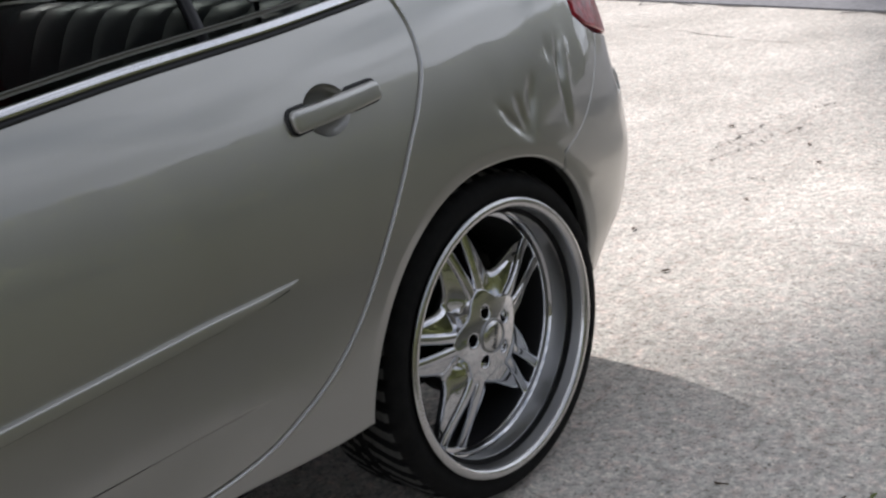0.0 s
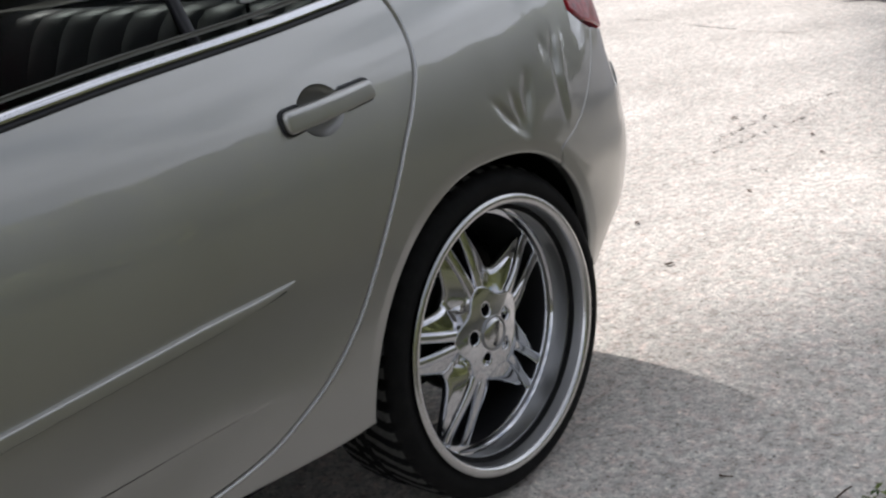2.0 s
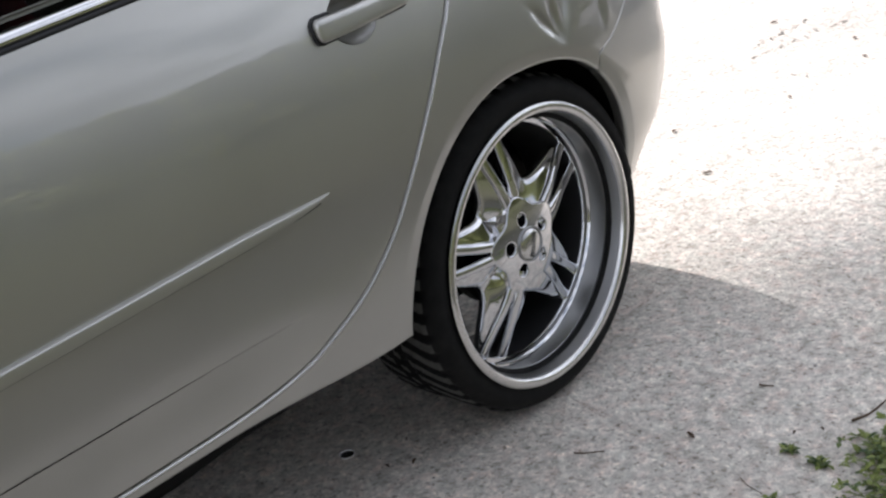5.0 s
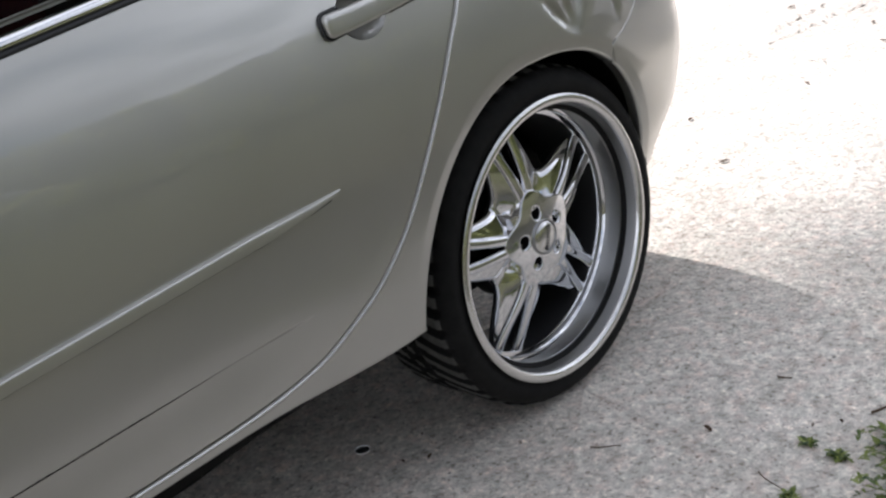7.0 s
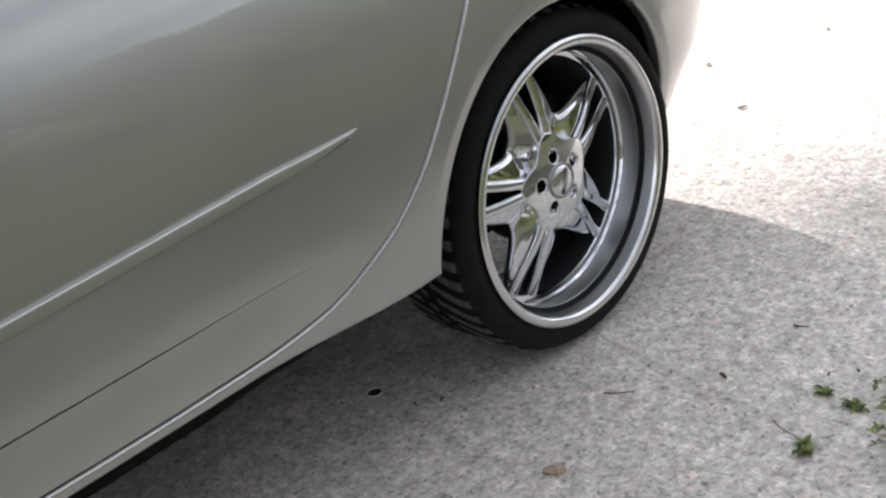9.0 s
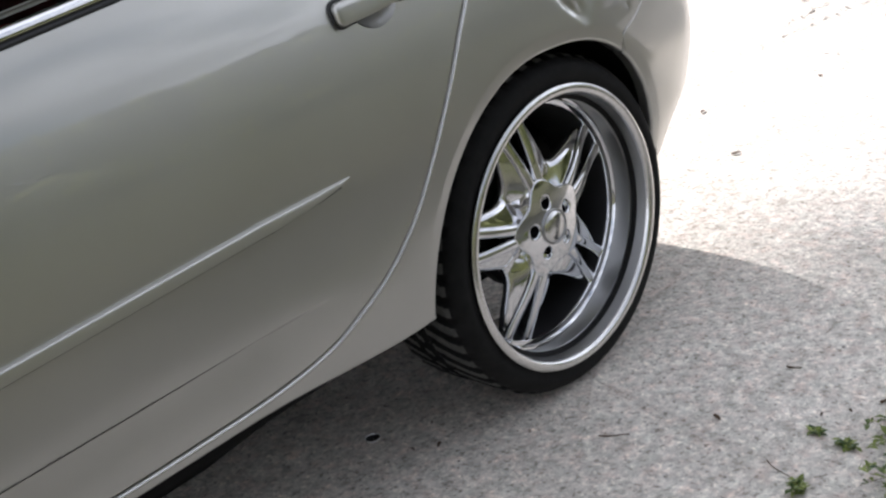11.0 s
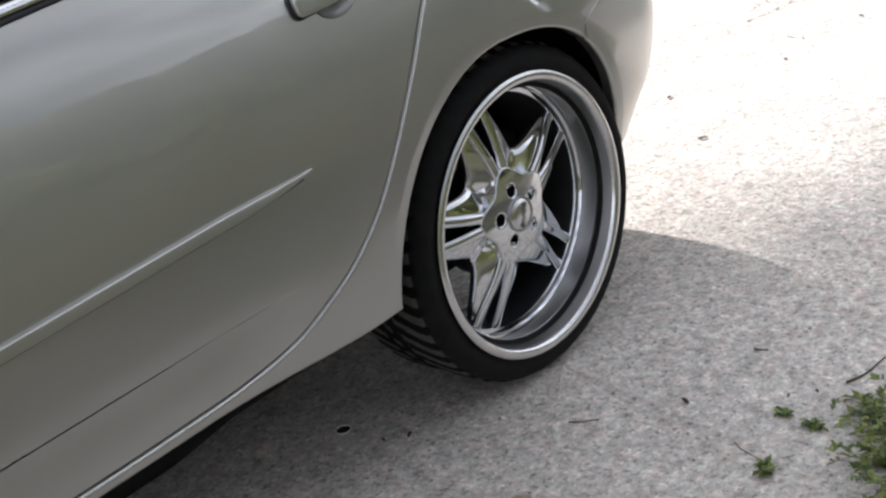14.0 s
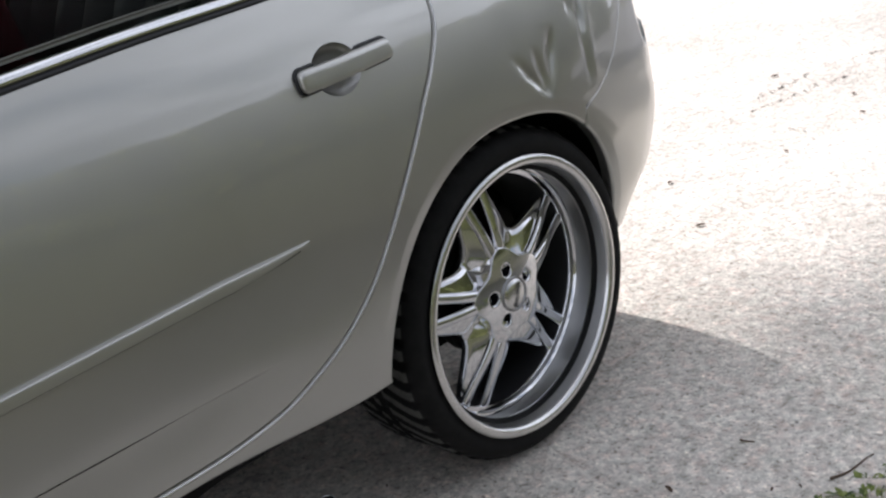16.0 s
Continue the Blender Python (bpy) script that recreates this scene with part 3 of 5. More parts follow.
def grip_outline(grow):
    """The grip's outline seen from outside: a rounded bar, slimmer at its tail."""
    out = []
    for cx, cq, a0 in ((0.095, 0.0045, 0.0), (-0.096, 0.0075, 90.0), (-0.096, -0.0075, 180.0), (0.097, -0.0065, 270.0)):
        for i in range(9):
            a = radians(a0 + 90.0 * i / 8)
            out.append((cx + (0.012 + grow) * math.cos(a), cq + 0.001 + (0.0115 + grow) * math.sin(a)))
        if a0 in (0.0, 180.0):
            (p, q), nxt = out[-1], (-0.096, 0.0075 + 0.0125 + grow) if a0 == 0.0 else (0.097, -0.0065 - 0.0105 - grow)
            out += [(p + (nxt[0] - p) * k / 20, q + (nxt[1] - q) * k / 20) for k in range(1, 20)]
    return out


def door_handle(door, hu, hv, mirror):
    at = handle_frame(hu, hv, mirror)
    # the bowl behind the grip
    def bowl(r, o, a):
        x, y, z = flank(hu - 0.018 + 0.054 * r * math.cos(a), hv - 0.003 + 0.044 * r * math.sin(a), -o)
        return (x, y if mirror is None else 2 * mirror - y, z)

    rings = []
    for r, o in ((1.0, -0.0001), (0.975, -0.0035), (0.92, -0.0095), (0.78, -0.017), (0.5, -0.022), (0.2, -0.024)):
        rings.append([bowl(r, o, a) for a in (2 * math.pi * i / 40 for i in range(40))])
    under(solid("handle_recess", loft(rings, False), paint, 40), door)["label"] = "painted finger recess"
    # black gaskets round both ends
    for keep in (lambda p: min(p, -0.062), lambda p: max(p, 0.030)):
        rings = []
        for grow, o in ((0.0046, -0.002), (0.0046, 0.0035), (0.0034, 0.005)):
            ring = []
            for p, q in grip_outline(grow):
                spot = (keep(p), q if keep(p) == p else math.copysign(0.018, q))
                if not ring or (abs(spot[0] - ring[-1][0]) + abs(spot[1] - ring[-1][1])) > 0.0002:
                    ring.append(spot)
            rings.append([at(p, o, q) for p, q in ring])
        least = min(len(r) for r in rings)
        under(solid("handle_gasket", loft([r[:least] for r in rings]), seal_and_shade_black, 40), door)
    # the grip: a bowed bar with a flat face and bevelled edges
    rings = []
    for grow, o in ((-0.003, 0.000), (0.0, 0.002), (0.0, 0.0095), (-0.0007, 0.0115), (-0.0022, 0.0136), (-0.0042, 0.0150), (-0.0062, 0.0155), (-0.0095, 0.0157)):
        rings.append([at(p, o + 0.006 * math.cos(p / 0.108 * 1.45) + (0.10 * q if o > 0.009 else 0.0), q) for p, q in grip_outline(grow)])
    under(solid("door_handle", loft(rings), paint, 50), door)


def moulding(door, u_back, u_front, mirror, tip=True):
    """The body-coloured rubbing strip, pointed at its tail."""
    def top(u):
        return 0.688 + 0.047 * (u + 0.75) - 0.038 * max(0.0, u + 0.75)
    rings, n = [], 44
    for i in range(n + 1):
        u = u_front + (u_back - u_front) * i / n
        k = 1.0
        if tip:
            k = min(1.0, (u_back - u + 0.002) / 0.17) ** 0.6
        h, o = 0.0205 * k, 0.011 * min(1.0, 0.25 + k)
        ring = []
        for s, q in ((0.02, -0.004), (0.0, 0.45), (-0.03, 0.82), (-0.08, 0.96), (-0.15, 1.0), (-0.5, 1.07), (-0.9, 1.13), (-0.97, 1.12), (-0.972, -0.004)):
            x, y, z = flank(u, top(u) + h * s, -o * q)
            ring.append((x, y if mirror is None else 2 * mirror - y, z))
        rings.append(ring)
    under(solid("side_moulding", loft(rings), paint, 60), door)
    # a dark strip laid under it for the contact shadow
    rings = []
    for i in range(n + 1):
        u = u_front + (u_back - 0.02 - u_front) * i / n
        k = min(1.0, (u_back - u + 0.002) / 0.17) ** 0.6 if tip else 1.0
        foot_v = top(u) - 0.975 * 0.0205 * k
        ring = []
        for s, q in ((-0.0025, -0.001), (-0.0030, 0.0010), (-0.0058, 0.0010), (-0.0063, -0.001)):
            x, y, z = flank(u, foot_v + s, -q)
            ring.append((x, y if mirror is None else 2 * mirror - y, z))
        rings.append(ring)
    under(solid("moulding_shade", loft(rings), seal_and_shade_black, 50), door, "dark strip laid for the shadow under the moulding")


def crease_shade(door, u0, u1, keep, mirror):
    """A thin dark strip for the crease's shade; it fades out towards the tail unless kept."""
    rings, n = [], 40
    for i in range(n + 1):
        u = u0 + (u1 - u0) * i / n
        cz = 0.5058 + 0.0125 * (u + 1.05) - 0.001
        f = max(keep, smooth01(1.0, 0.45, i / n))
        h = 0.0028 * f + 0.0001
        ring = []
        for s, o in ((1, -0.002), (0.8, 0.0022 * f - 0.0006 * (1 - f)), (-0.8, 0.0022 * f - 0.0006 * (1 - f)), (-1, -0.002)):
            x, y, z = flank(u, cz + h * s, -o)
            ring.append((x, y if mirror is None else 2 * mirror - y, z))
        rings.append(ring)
    under(solid("crease_shade_strip", loft(rings), steel_and_shade, 50), door, "thin dark strip laid for the shade along the door crease")


def belt_strip(door, u0, u1, lo, hi, out, material, name, mirror, label=""):
    rings, n = [], 36
    for i in range(n + 1):
        u = u0 + (u1 - u0) * i / n
        end = 1.0 if i < n - 1 else (0.75 if i == n - 1 else 0.35)
        ring = []
        for s, o in ((0, -0.012), (0, 0.0), (0.12, out * 0.7), (0.4, out), (0.7, out * 0.9), (0.95, out * 0.35), (1.0, -0.004), (1.0, -0.012)):
            mid = (lo + hi) / 2
            x, y, z = flank(u, belt(u) + mid + (lo + (hi - lo) * s - mid) * end, -o)
            ring.append((x, y if mirror is None else 2 * mirror - y, z))
        rings.append(ring)
    under(solid(name, loft(rings), material, 50), door, label)


def arch_rows(arch):
    return [tuple(p) for k in (1.03, 1.045, 1.06, 1.0744, 1.0808, 1.0872, 1.10) for p in arch_line(arch, 0.36, 0.40, k, 130)]


def dent_rows():
    return [(0.055 + 0.0055 * i + 0.001 * (j % 2), 0.745 + 0.0068 * j) for i in range(46) for j in range(30) if arch_reach(0.055 + 0.0055 * i, 0.745 + 0.0068 * j, ARCH) > 1.12]


def crease_rows():
    return [(u, 0.5058 + 0.0125 * (u + 1.05) + d) for u in np.linspace(-1.3, -0.62, 90) for d in (-0.012, -0.0065, -0.0045, -0.0028, -0.0014, 0.0, 0.0014, 0.0030, 0.0055, 0.012)]


def make_doors(mirror):
    # rear door
    edge = shifted(SEAM, -GAP / 2)
    front_edge = [Vector((door_gap(v) + 0.0038, v)) for v in np.linspace(belt(B_POST) - 0.004, 0.4005, 14)]
    foot = [p for p in reversed(edge) if p.x > -1.27 and p.y < belt(p.x) - 0.004]
    outline = front_edge + foot
    u_top = foot[-1].x
    outline += [Vector((u, belt(u) + 0.002)) for u in np.linspace(u_top - 0.02, B_POST + 0.05, 30)]
    near = mirror is None
    rear = under(skin("rear_door", outline, flank, paint, 0.014 if near else 0.04, 0.0028, 0.02, [hole] if near else (), mirror, crease_rows() if near else (), False), car, "rear door, champagne silver")
    # front door
    outline = [Vector((-2.40, belt(-2.40))), Vector((-2.44, 0.60)), Vector((-2.40, 0.402))]
    outline += [Vector((u, 0.402)) for u in np.linspace(-2.3, B_POST - 0.08, 8)] + [Vector((door_gap(v) - 0.0038, v)) for v in np.linspace(0.402, belt(B_POST) - 0.006, 14)]
    outline += [Vector((u, belt(u) - 0.002)) for u in np.linspace(B_POST - 0.05, -2.35, 12)]
    front = under(skin("front_door", outline, flank, paint, 0.04, 0.0035, 0.02, (), mirror), car)
    door_handle(rear, *HANDLE, mirror)
    door_handle(front, -1.50, 0.905, mirror)
    moulding(rear, -0.565, door_gap(0.655) + 0.010, mirror)
    crease_shade(rear, door_gap(0.5) + 0.005, -0.70, 0.0, mirror)
    crease_shade(front, -2.40, door_gap(0.5) - 0.005, 1.0, mirror)
    moulding(front, door_gap(0.655) - 0.009, -2.42, mirror, False)
    for door, a, b in ((rear, B_POST + 0.008, -0.205), (front, -2.38, B_POST - 0.004)):
        belt_strip(door, a, b, 0.0005, 0.0105, 0.002, seal_and_shade_black, "belt_seal", mirror)
        belt_strip(door, a, b, 0.036, 0.042, -0.006, seal_and_shade_grey, "glass_seal", mirror)
        belt_strip(door, a, b, 0.0100, 0.0255, 0.006, chrome, "belt_trim", mirror, "bright chrome belt strip")


both(make_doors)


def make_flanks(mirror):
    near = mirror is None
    # quarter panel with the sill below the rear door
    edge = shifted(SEAM, GAP / 2)
    outline = [Vector((-1.318, sill(-1.3))), ]
    outline += [Vector((u, sill(u))) for u in np.linspace(-1.25, -0.46, 24)]
    arch = [p for p in arch_line(ARCH, 0.347, 0.40, 1.0, 120)]
    back = [p for p in arch if p.x < 0.0 or p.x <= joint_u(p.y) - 0.002]
    outline += back
    last = back[-1]
    outline += [Vector((joint_u(v) - 0.0008, v)) for v in np.linspace(last.y + 0.001, 0.905, 20)]
    outline += [Vector((0.437, 0.928)), Vector((0.391, 0.961)), Vector((0.394, 1.01)), Vector((0.395, 1.05))]
    outline += [Vector((u, 1.05 + 0.047 * smooth01(0.38, -0.16, u))) for u in np.linspace(0.35, -0.18, 14)]
    outline += [p for p in edge if p.y < 1.09]
    under(skin("quarter_panel", outline, flank, paint, 0.014 if near else 0.04, lambda p: 0.0085 if arch_reach(p.x, p.y, ARCH) < 1.04 else (0.0082 if p.x < 0.1 else 0.002), 0.02, (), mirror, arch_rows(ARCH) + dent_rows() if near else ()), car, "rear quarter panel with rolled arch lip and small dents")
    # bright strip added along the door gap for the flange's sky reflection
    rings = []
    line = shifted(SEAM, GAP / 2 + 0.0026)
    for i, q in enumerate(line):
        if q.y > 1.075:
            continue
        t = line[min(i + 1, len(line) - 1)] - line[max(i - 1, 0)]
        side = Vector((-t.y, t.x)).normalized()
        ring = []
        for k in range(8):
            a = 2 * math.pi * k / 8
            w = q + side * ((0.0020 - 0.0008 * smooth01(0.70, 1.0, q.y)) * math.cos(a))
            x, y, z = flank(w.x, w.y, -0.0011 - 0.0014 * math.sin(a))
            ring.append((x, y if mirror is None else 2 * mirror - y, z))
        rings.append(ring)
    under(solid("edge_highlight", loft(rings), satin_chrome, 60), car, "thin bright strip standing for the highlight along the door gap")
    # sill under the front door
    outline = [Vector((-2.46, 0.371)), Vector((-1.322, sill(-1.3))), Vector((-1.322, 0.397)), Vector((-2.46, 0.397))]
    under(skin("sill", outline, flank, paint, 0.05, 0.003, 0.02, (), mirror), car)
    # front wing
    arch = arch_line(FRONT_ARCH, 0.352, 0.352)
    wing = [Vector((-3.62, 0.60)), Vector((-3.45, 0.44)), Vector((-3.27, 0.36))] + arch + [Vector((-2.47, 0.36)), Vector((-2.452, 0.60)), Vector((-2.412, belt(-2.41)))]
    wing += [Vector((u, 0.94 - 0.10 * smooth01(-2.6, -3.6, u))) for u in np.linspace(-2.5, -3.62, 12)]
    under(skin("front_wing", wing, flank, paint, 0.05, 0.004, 0.02, (), mirror), car)
    # tail lamp
    lamp = [Vector((0.400, 1.045)), Vector((0.399, 1.01)), Vector((0.396, 0.963)), Vector((0.443, 0.931)), Vector((0.60, 0.886)), Vector((0.74, 0.872)), Vector((0.92, 0.868)), Vector((0.93, 0.98)), Vector((0.70, 1.035))]
    under(skin("tail_lamp", lamp, proud(0.004), red_lens, 0.025, 0.006, 0.03, (), mirror), car, "red plastic tail lamp lens")
    # head lamp
    lamp = [Vector((-4.12, 0.70)), Vector((-3.64, 0.64)), Vector((-3.64, 0.83)), Vector((-4.08, 0.79))]
    under(skin("head_lamp", lamp, proud(0.003), chrome, 0.05, 0.006, 0.03, (), mirror), car, "clear head lamp")


both(make_flanks)


def wrap(name, half, material, label=""):
    """A panel that runs round the end of the car: its near half and the mirrored far half."""
    parts = [skin(name, half, flank, material, 0.02, lambda p: 0.0085 if arch_reach(p.x, p.y, ARCH) < 1.04 else 0.003, 0.02, (), m, arch_rows(ARCH) + [(u, ledge(u) + d) for u in np.linspace(0.44, 1.2, 76) for d in (-0.010, -0.005, -0.0015, 0.0, 0.001, 0.0025, 0.004, 0.008, 0.014)]) for m in (None, MID)]
    norms = []
    for o in parts:
        vn = [Vector((0, 0, 0)) for _ in o.data.vertices]
        for lp in o.data.loops:
            vn[lp.vertex_index] = Vector(o.data.corner_normals[lp.index].vector)
        norms += vn
    verts = [v.co.copy() for o in parts for v in o.data.vertices]
    k = len(parts[0].data.vertices)
    faces = [tuple(p.vertices) for p in parts[0].data.polygons] + [tuple(i + k for i in p.vertices) for p in parts[1].data.polygons]
    for o in parts:
        bpy.data.objects.remove(o)
    return under(link_mesh(name, verts, faces, material, norms), car, label)


bumper = [Vector((0.349, 0.372)), Vector((0.55, 0.345)), Vector((0.9, 0.335)), Vector((REAR_U, 0.33)), Vector((REAR_U, 0.80)), Vector((0.95, 0.86)), Vector((0.74, 0.866)), Vector((0.60, 0.880)), Vector((0.495, 0.904))]
bumper += [Vector((joint_u(v) + 0.0008, v)) for v in np.linspace(0.90, ARCH[1] + ARCH[3] * (1 - ((0.2308 - ARCH[0]) / ARCH[2]) ** 2.5) ** 0.4 + 0.001, 25)]
bumper += [p for p in arch_line(ARCH, 0.347, 0.385, 1.0, 120) if p.x > joint_u(p.y) + 0.0008 and p.y < 0.72]
wrap("rear_bumper", bumper, paint, "rear bumper cover tucked under at its corner")


def ledge_shade(mirror):
    """A dark strip laid over the bumper's ledge to shade its upper facet."""
    rings = []
    for i in range(25):
        u = 0.60 + 0.385 * i / 24
        w = smooth01(0, 8, i) + 0.02
        ring = []
        for q, o in ((-0.0030, 0.0005), (0.0, 0.0045 * w), (0.004 + 0.003 * w, 0.0045 * w), (0.005 + 0.004 * w, -0.004), (-0.0030, -0.006)):
            x, y, z = flank(u, ledge(u) + q, -o)
            ring.append((x, y if mirror is None else 2 * mirror - y, z))
        rings.append(ring)
    under(solid("ledge_shade_strip", loft(rings), seal_and_shade_grey, 50), car, "dark strip laid over the bumper ledge for its shaded facet")


both(ledge_shade)
wrap("boot_panel", [Vector((0.935, 0.87)), Vector((REAR_U, 0.805)), Vector((REAR_U, 1.075)), Vector((0.85, 1.045)), Vector((0.935, 0.99))], paint)
wrap("front_bumper", [Vector((NOSE_U, 0.28)), Vector((-3.9, 0.29)), Vector((-3.47, 0.43)), Vector((-3.635, 0.60)), Vector((-3.64, 0.635)), Vector((-4.12, 0.695)), Vector((NOSE_U, 0.70))], paint)
wrap("grille", [Vector((NOSE_U, 0.705)), Vector((-4.13, 0.70)), Vector((-4.09, 0.80)), Vector((NOSE_U, 0.82))], black_plastic)


def deck(name, us, edge_v, crown, material, label="", pull=0.0):
    """A lid across the car: from the near shoulder over a crown to the far one."""
    rings = []
    for u in us:
        x, y, z = flank(u, edge_v(u))
        row = []
        for j in range(17):
            t = j / 16
            yy = y + (2 * MID - 2 * y) * t
            row.append((x - pull * math.sin(math.pi * t), yy, z + crown * math.sin(math.pi * t) ** 0.5))
        rings.append(row)
    m = 17
    verts = [p for r in rings for p in r] + [(p[0], p[1], p[2] - 0.02) for r in rings for p in r]
    n, faces = len(rings), []
    for i in range(n - 1):
        for j in range(m - 1):
            faces.append((i * m + j, i * m + j + 1, (i + 1) * m + j + 1, (i + 1) * m + j))
            k = n * m
            faces.append((k + i * m + j, k + (i + 1) * m + j, k + (i + 1) * m + j + 1, k + i * m + j + 1))
    under(solid(name, (verts, faces), material, 60), car, label)


deck("boot_lid", np.linspace(0.02, REAR_U - 0.012, 26), lambda u: 1.05, 0.05 , paint, pull=-0.02)
deck("bonnet", np.linspace(-3.98, -2.42, 14), lambda u: 0.94 - 0.10 * smooth01(-2.6, -3.6, u) - 0.03 * smooth01(-3.6, -4.0, u), 0.07, paint, pull=0.06)


# greenhouse: roof, posts and panes
def side_y(x, v):
    return 0.062 + 0.48 * (v - 1.09) + 0.02 * max(0.0, x + 0.3)


ROOF_V = 1.395


def roof_row(x, z):
    y0 = side_y(x, ROOF_V) + 0.01
    return [(x, y0 + (2 * MID - 2 * y0) * j / 16, z + 0.055 * math.sin(math.pi * j / 16) ** 0.6) for j in range(17)]


rows_r = [roof_row(x, ROOF_V - 0.06 * ((x + 1.1) / 0.75) ** 2 * (1 if x < -1.1 else 0.9)) for x in np.linspace(-1.85, -0.38, 12)]
vv = [p for r in rows_r for p in r] + [(p[0], p[1], p[2] - 0.035) for r in rows_r for p in r]
ff, kk = [], 12 * 17
for i in range(11):
    for j in range(16):
        a, b = i * 17 + j, (i + 1) * 17 + j
        ff += [(a, a + 1, b + 1, b), (kk + a, kk + b, kk + b + 1, kk + a + 1)]
for i in range(11):
    for j in (0, 16):
        a, b = i * 17 + j, (i + 1) * 17 + j
        ff.append((a, b, kk + b, kk + a))
under(solid("roof", (vv, ff), paint, 60), car)


def bar(name, pts, w, d, material, label=""):
    """A flat-sided bar swept through points in space."""
    pts = [Vector(p) for p in pts]
    rings = []
    for i, p in enumerate(pts):
        t = (pts[min(i + 1, len(pts) - 1)] - pts[max(i - 1, 0)]).normalized()
        s = t.cross(Vector((0, 1, 0))).normalized()
        o = t.cross(s).normalized()
        rings.append([p + s * (w * math.copysign(abs(math.cos(a)) ** 0.5, math.cos(a)) / 2) + o * (d * math.copysign(abs(math.sin(a)) ** 0.5, math.sin(a)) / 2)
                      for a in (2 * math.pi * k / 12 for k in range(12))])
    under(solid(name, loft(rings), material, 50), car, label)


def make_posts(mirror):
    def side(x, v, inn=0.0):
        y = side_y(x, v) + inn
        return (x, y if mirror is None else 2 * mirror - y, v)
    bar("front_post", [side(-2.42, 0.96, 0.0), side(-2.15, 1.2, 0.01), side(-1.83, 1.36, 0.0)], 0.07, 0.05, paint)
    bar("roof_rail", [side(-1.86, 1.345, 0.0), side(-1.5, 1.385), side(-1.0, 1.40), side(-0.6, 1.375), side(-0.36, 1.335)], 0.06, 0.05, paint)
    bar("middle_post", [side(-1.325, 1.02, 0.012), side(-1.32, 1.2, 0.012), side(-1.30, 1.385, 0.012)], 0.10, 0.03, black_plastic)
    bar("window_divider", [side(-0.583, 1.08, 0.012), side(-0.583, 1.16, 0.012), side(-0.580, 1.38, 0.004)], 0.019, 0.02, seal_and_shade_black, "black window divider bar")
    # rear post, a broad tapering plate
    rings = []
    for v, a, b in ((1.088, -0.255, 0.30), (1.13, -0.285, 0.17), (1.20, -0.33, 0.02), (1.28, -0.385, -0.16), (1.35, -0.46, -0.34)):
        q = [(a, 0.0), (b, 0.02), (b, 0.055), (a, 0.035)]
        rings.append([side(x, v, i) for x, i in q])
    under(solid("rear_post", loft(rings), paint, 40), car)
    # panes
    for x0, x1, t0, t1 in ((-2.36, -1.37, -1.86, -1.35), (-1.275, -0.583, -1.255, -0.581), (-0.582, -0.262, -0.580, -0.42)):
        va, vb = 1.045 if x0 < -1.3 else 1.06, 1.385
        pane = [side(x0, va, 0.016), side(x1, va, 0.016), side(t1, vb, 0.016), side(t0, vb, 0.016)]
        pane2 = [(p[0], p[1] + (0.004 if mirror is None else -0.004), p[2]) for p in pane]
        under(solid("window_pane", loft([pane, pane2]), glass if mirror is None else clear_glass, 30), car, "tinted window pane" if mirror is None else "clear window pane")


both(make_posts)
for name, pts in (("rear_window", [(0.28, 0.30, 1.10), (0.28, 1.39, 1.10), (-0.38, 1.28, 1.37), (-0.38, 0.41, 1.37)]),
                  ("windscreen", [(-2.50, 0.22, 1.0), (-1.84, 0.36, 1.375), (-1.84, 1.33, 1.375), (-2.50, 1.47, 1.0)])):
    low_face = [(x, y, z - 0.005) for x, y, z in pts]
    under(solid(name, loft([pts, low_face]), clear_glass, 30), car, "clear glass")

# cabin: tub, shelf, rear bench, front seats
for name, a, b in (("cabin_floor", (-2.6, 0.08, 0.36), (-0.46, 1.61, 0.42)), ("parcel_shelf", (-0.02, 0.16, 1.02), (0.36, 1.53, 1.05)), ("bulkhead", (-2.62, 0.10, 0.40), (-2.52, 1.59, 0.98)),
                   ("boot_floor", (-0.46, 0.38, 0.42), (0.50, 1.31, 0.46)), ("dashboard", (-2.5, 0.14, 0.72), (-2.12, 1.55, 1.0))):
    part(name, slab(a, b, 0.012), {"dashboard": black_plastic, "parcel_shelf": pale_felt}.get(name, carpet), car)
both(lambda m: part("door_card", slab((-2.45, 0.045 if m is None else 1.605, 0.42), (-0.26, 0.085 if m is None else 1.645, 1.045), 0.01), black_plastic, car))


def bench_back():
    """Rear backrest with pleats running up it."""
    rings, n = [], 120
    for i in range(n + 1):
        y = 0.20 + 1.29 * i / n
        pleat = abs(math.sin((y - 0.2) * math.pi / 0.129)) ** 0.45
        e = min(1.0, min(i, n - i) / 6) ** 0.5
        ring = []
        for a in np.linspace(-math.pi / 2, 1.5 * math.pi, 20, endpoint=False):
            c, s = math.cos(a), math.sin(a)
            c, s = math.copysign(abs(c) ** 0.5, c), math.copysign(abs(s) ** 0.5, s)
            v = 0.800 + 0.275 * s * (0.94 + 0.06 * e)
            x = -0.19 + 0.35 * (v - 0.8) + 0.085 * c * (0.8 + 0.2 * e)
            if c < 0:
                x -= 0.030 * pleat
            if s > 0.5:
                v += 0.012 * pleat
            ring.append((x, y, v))
        rings.append(ring)
    return loft(rings)


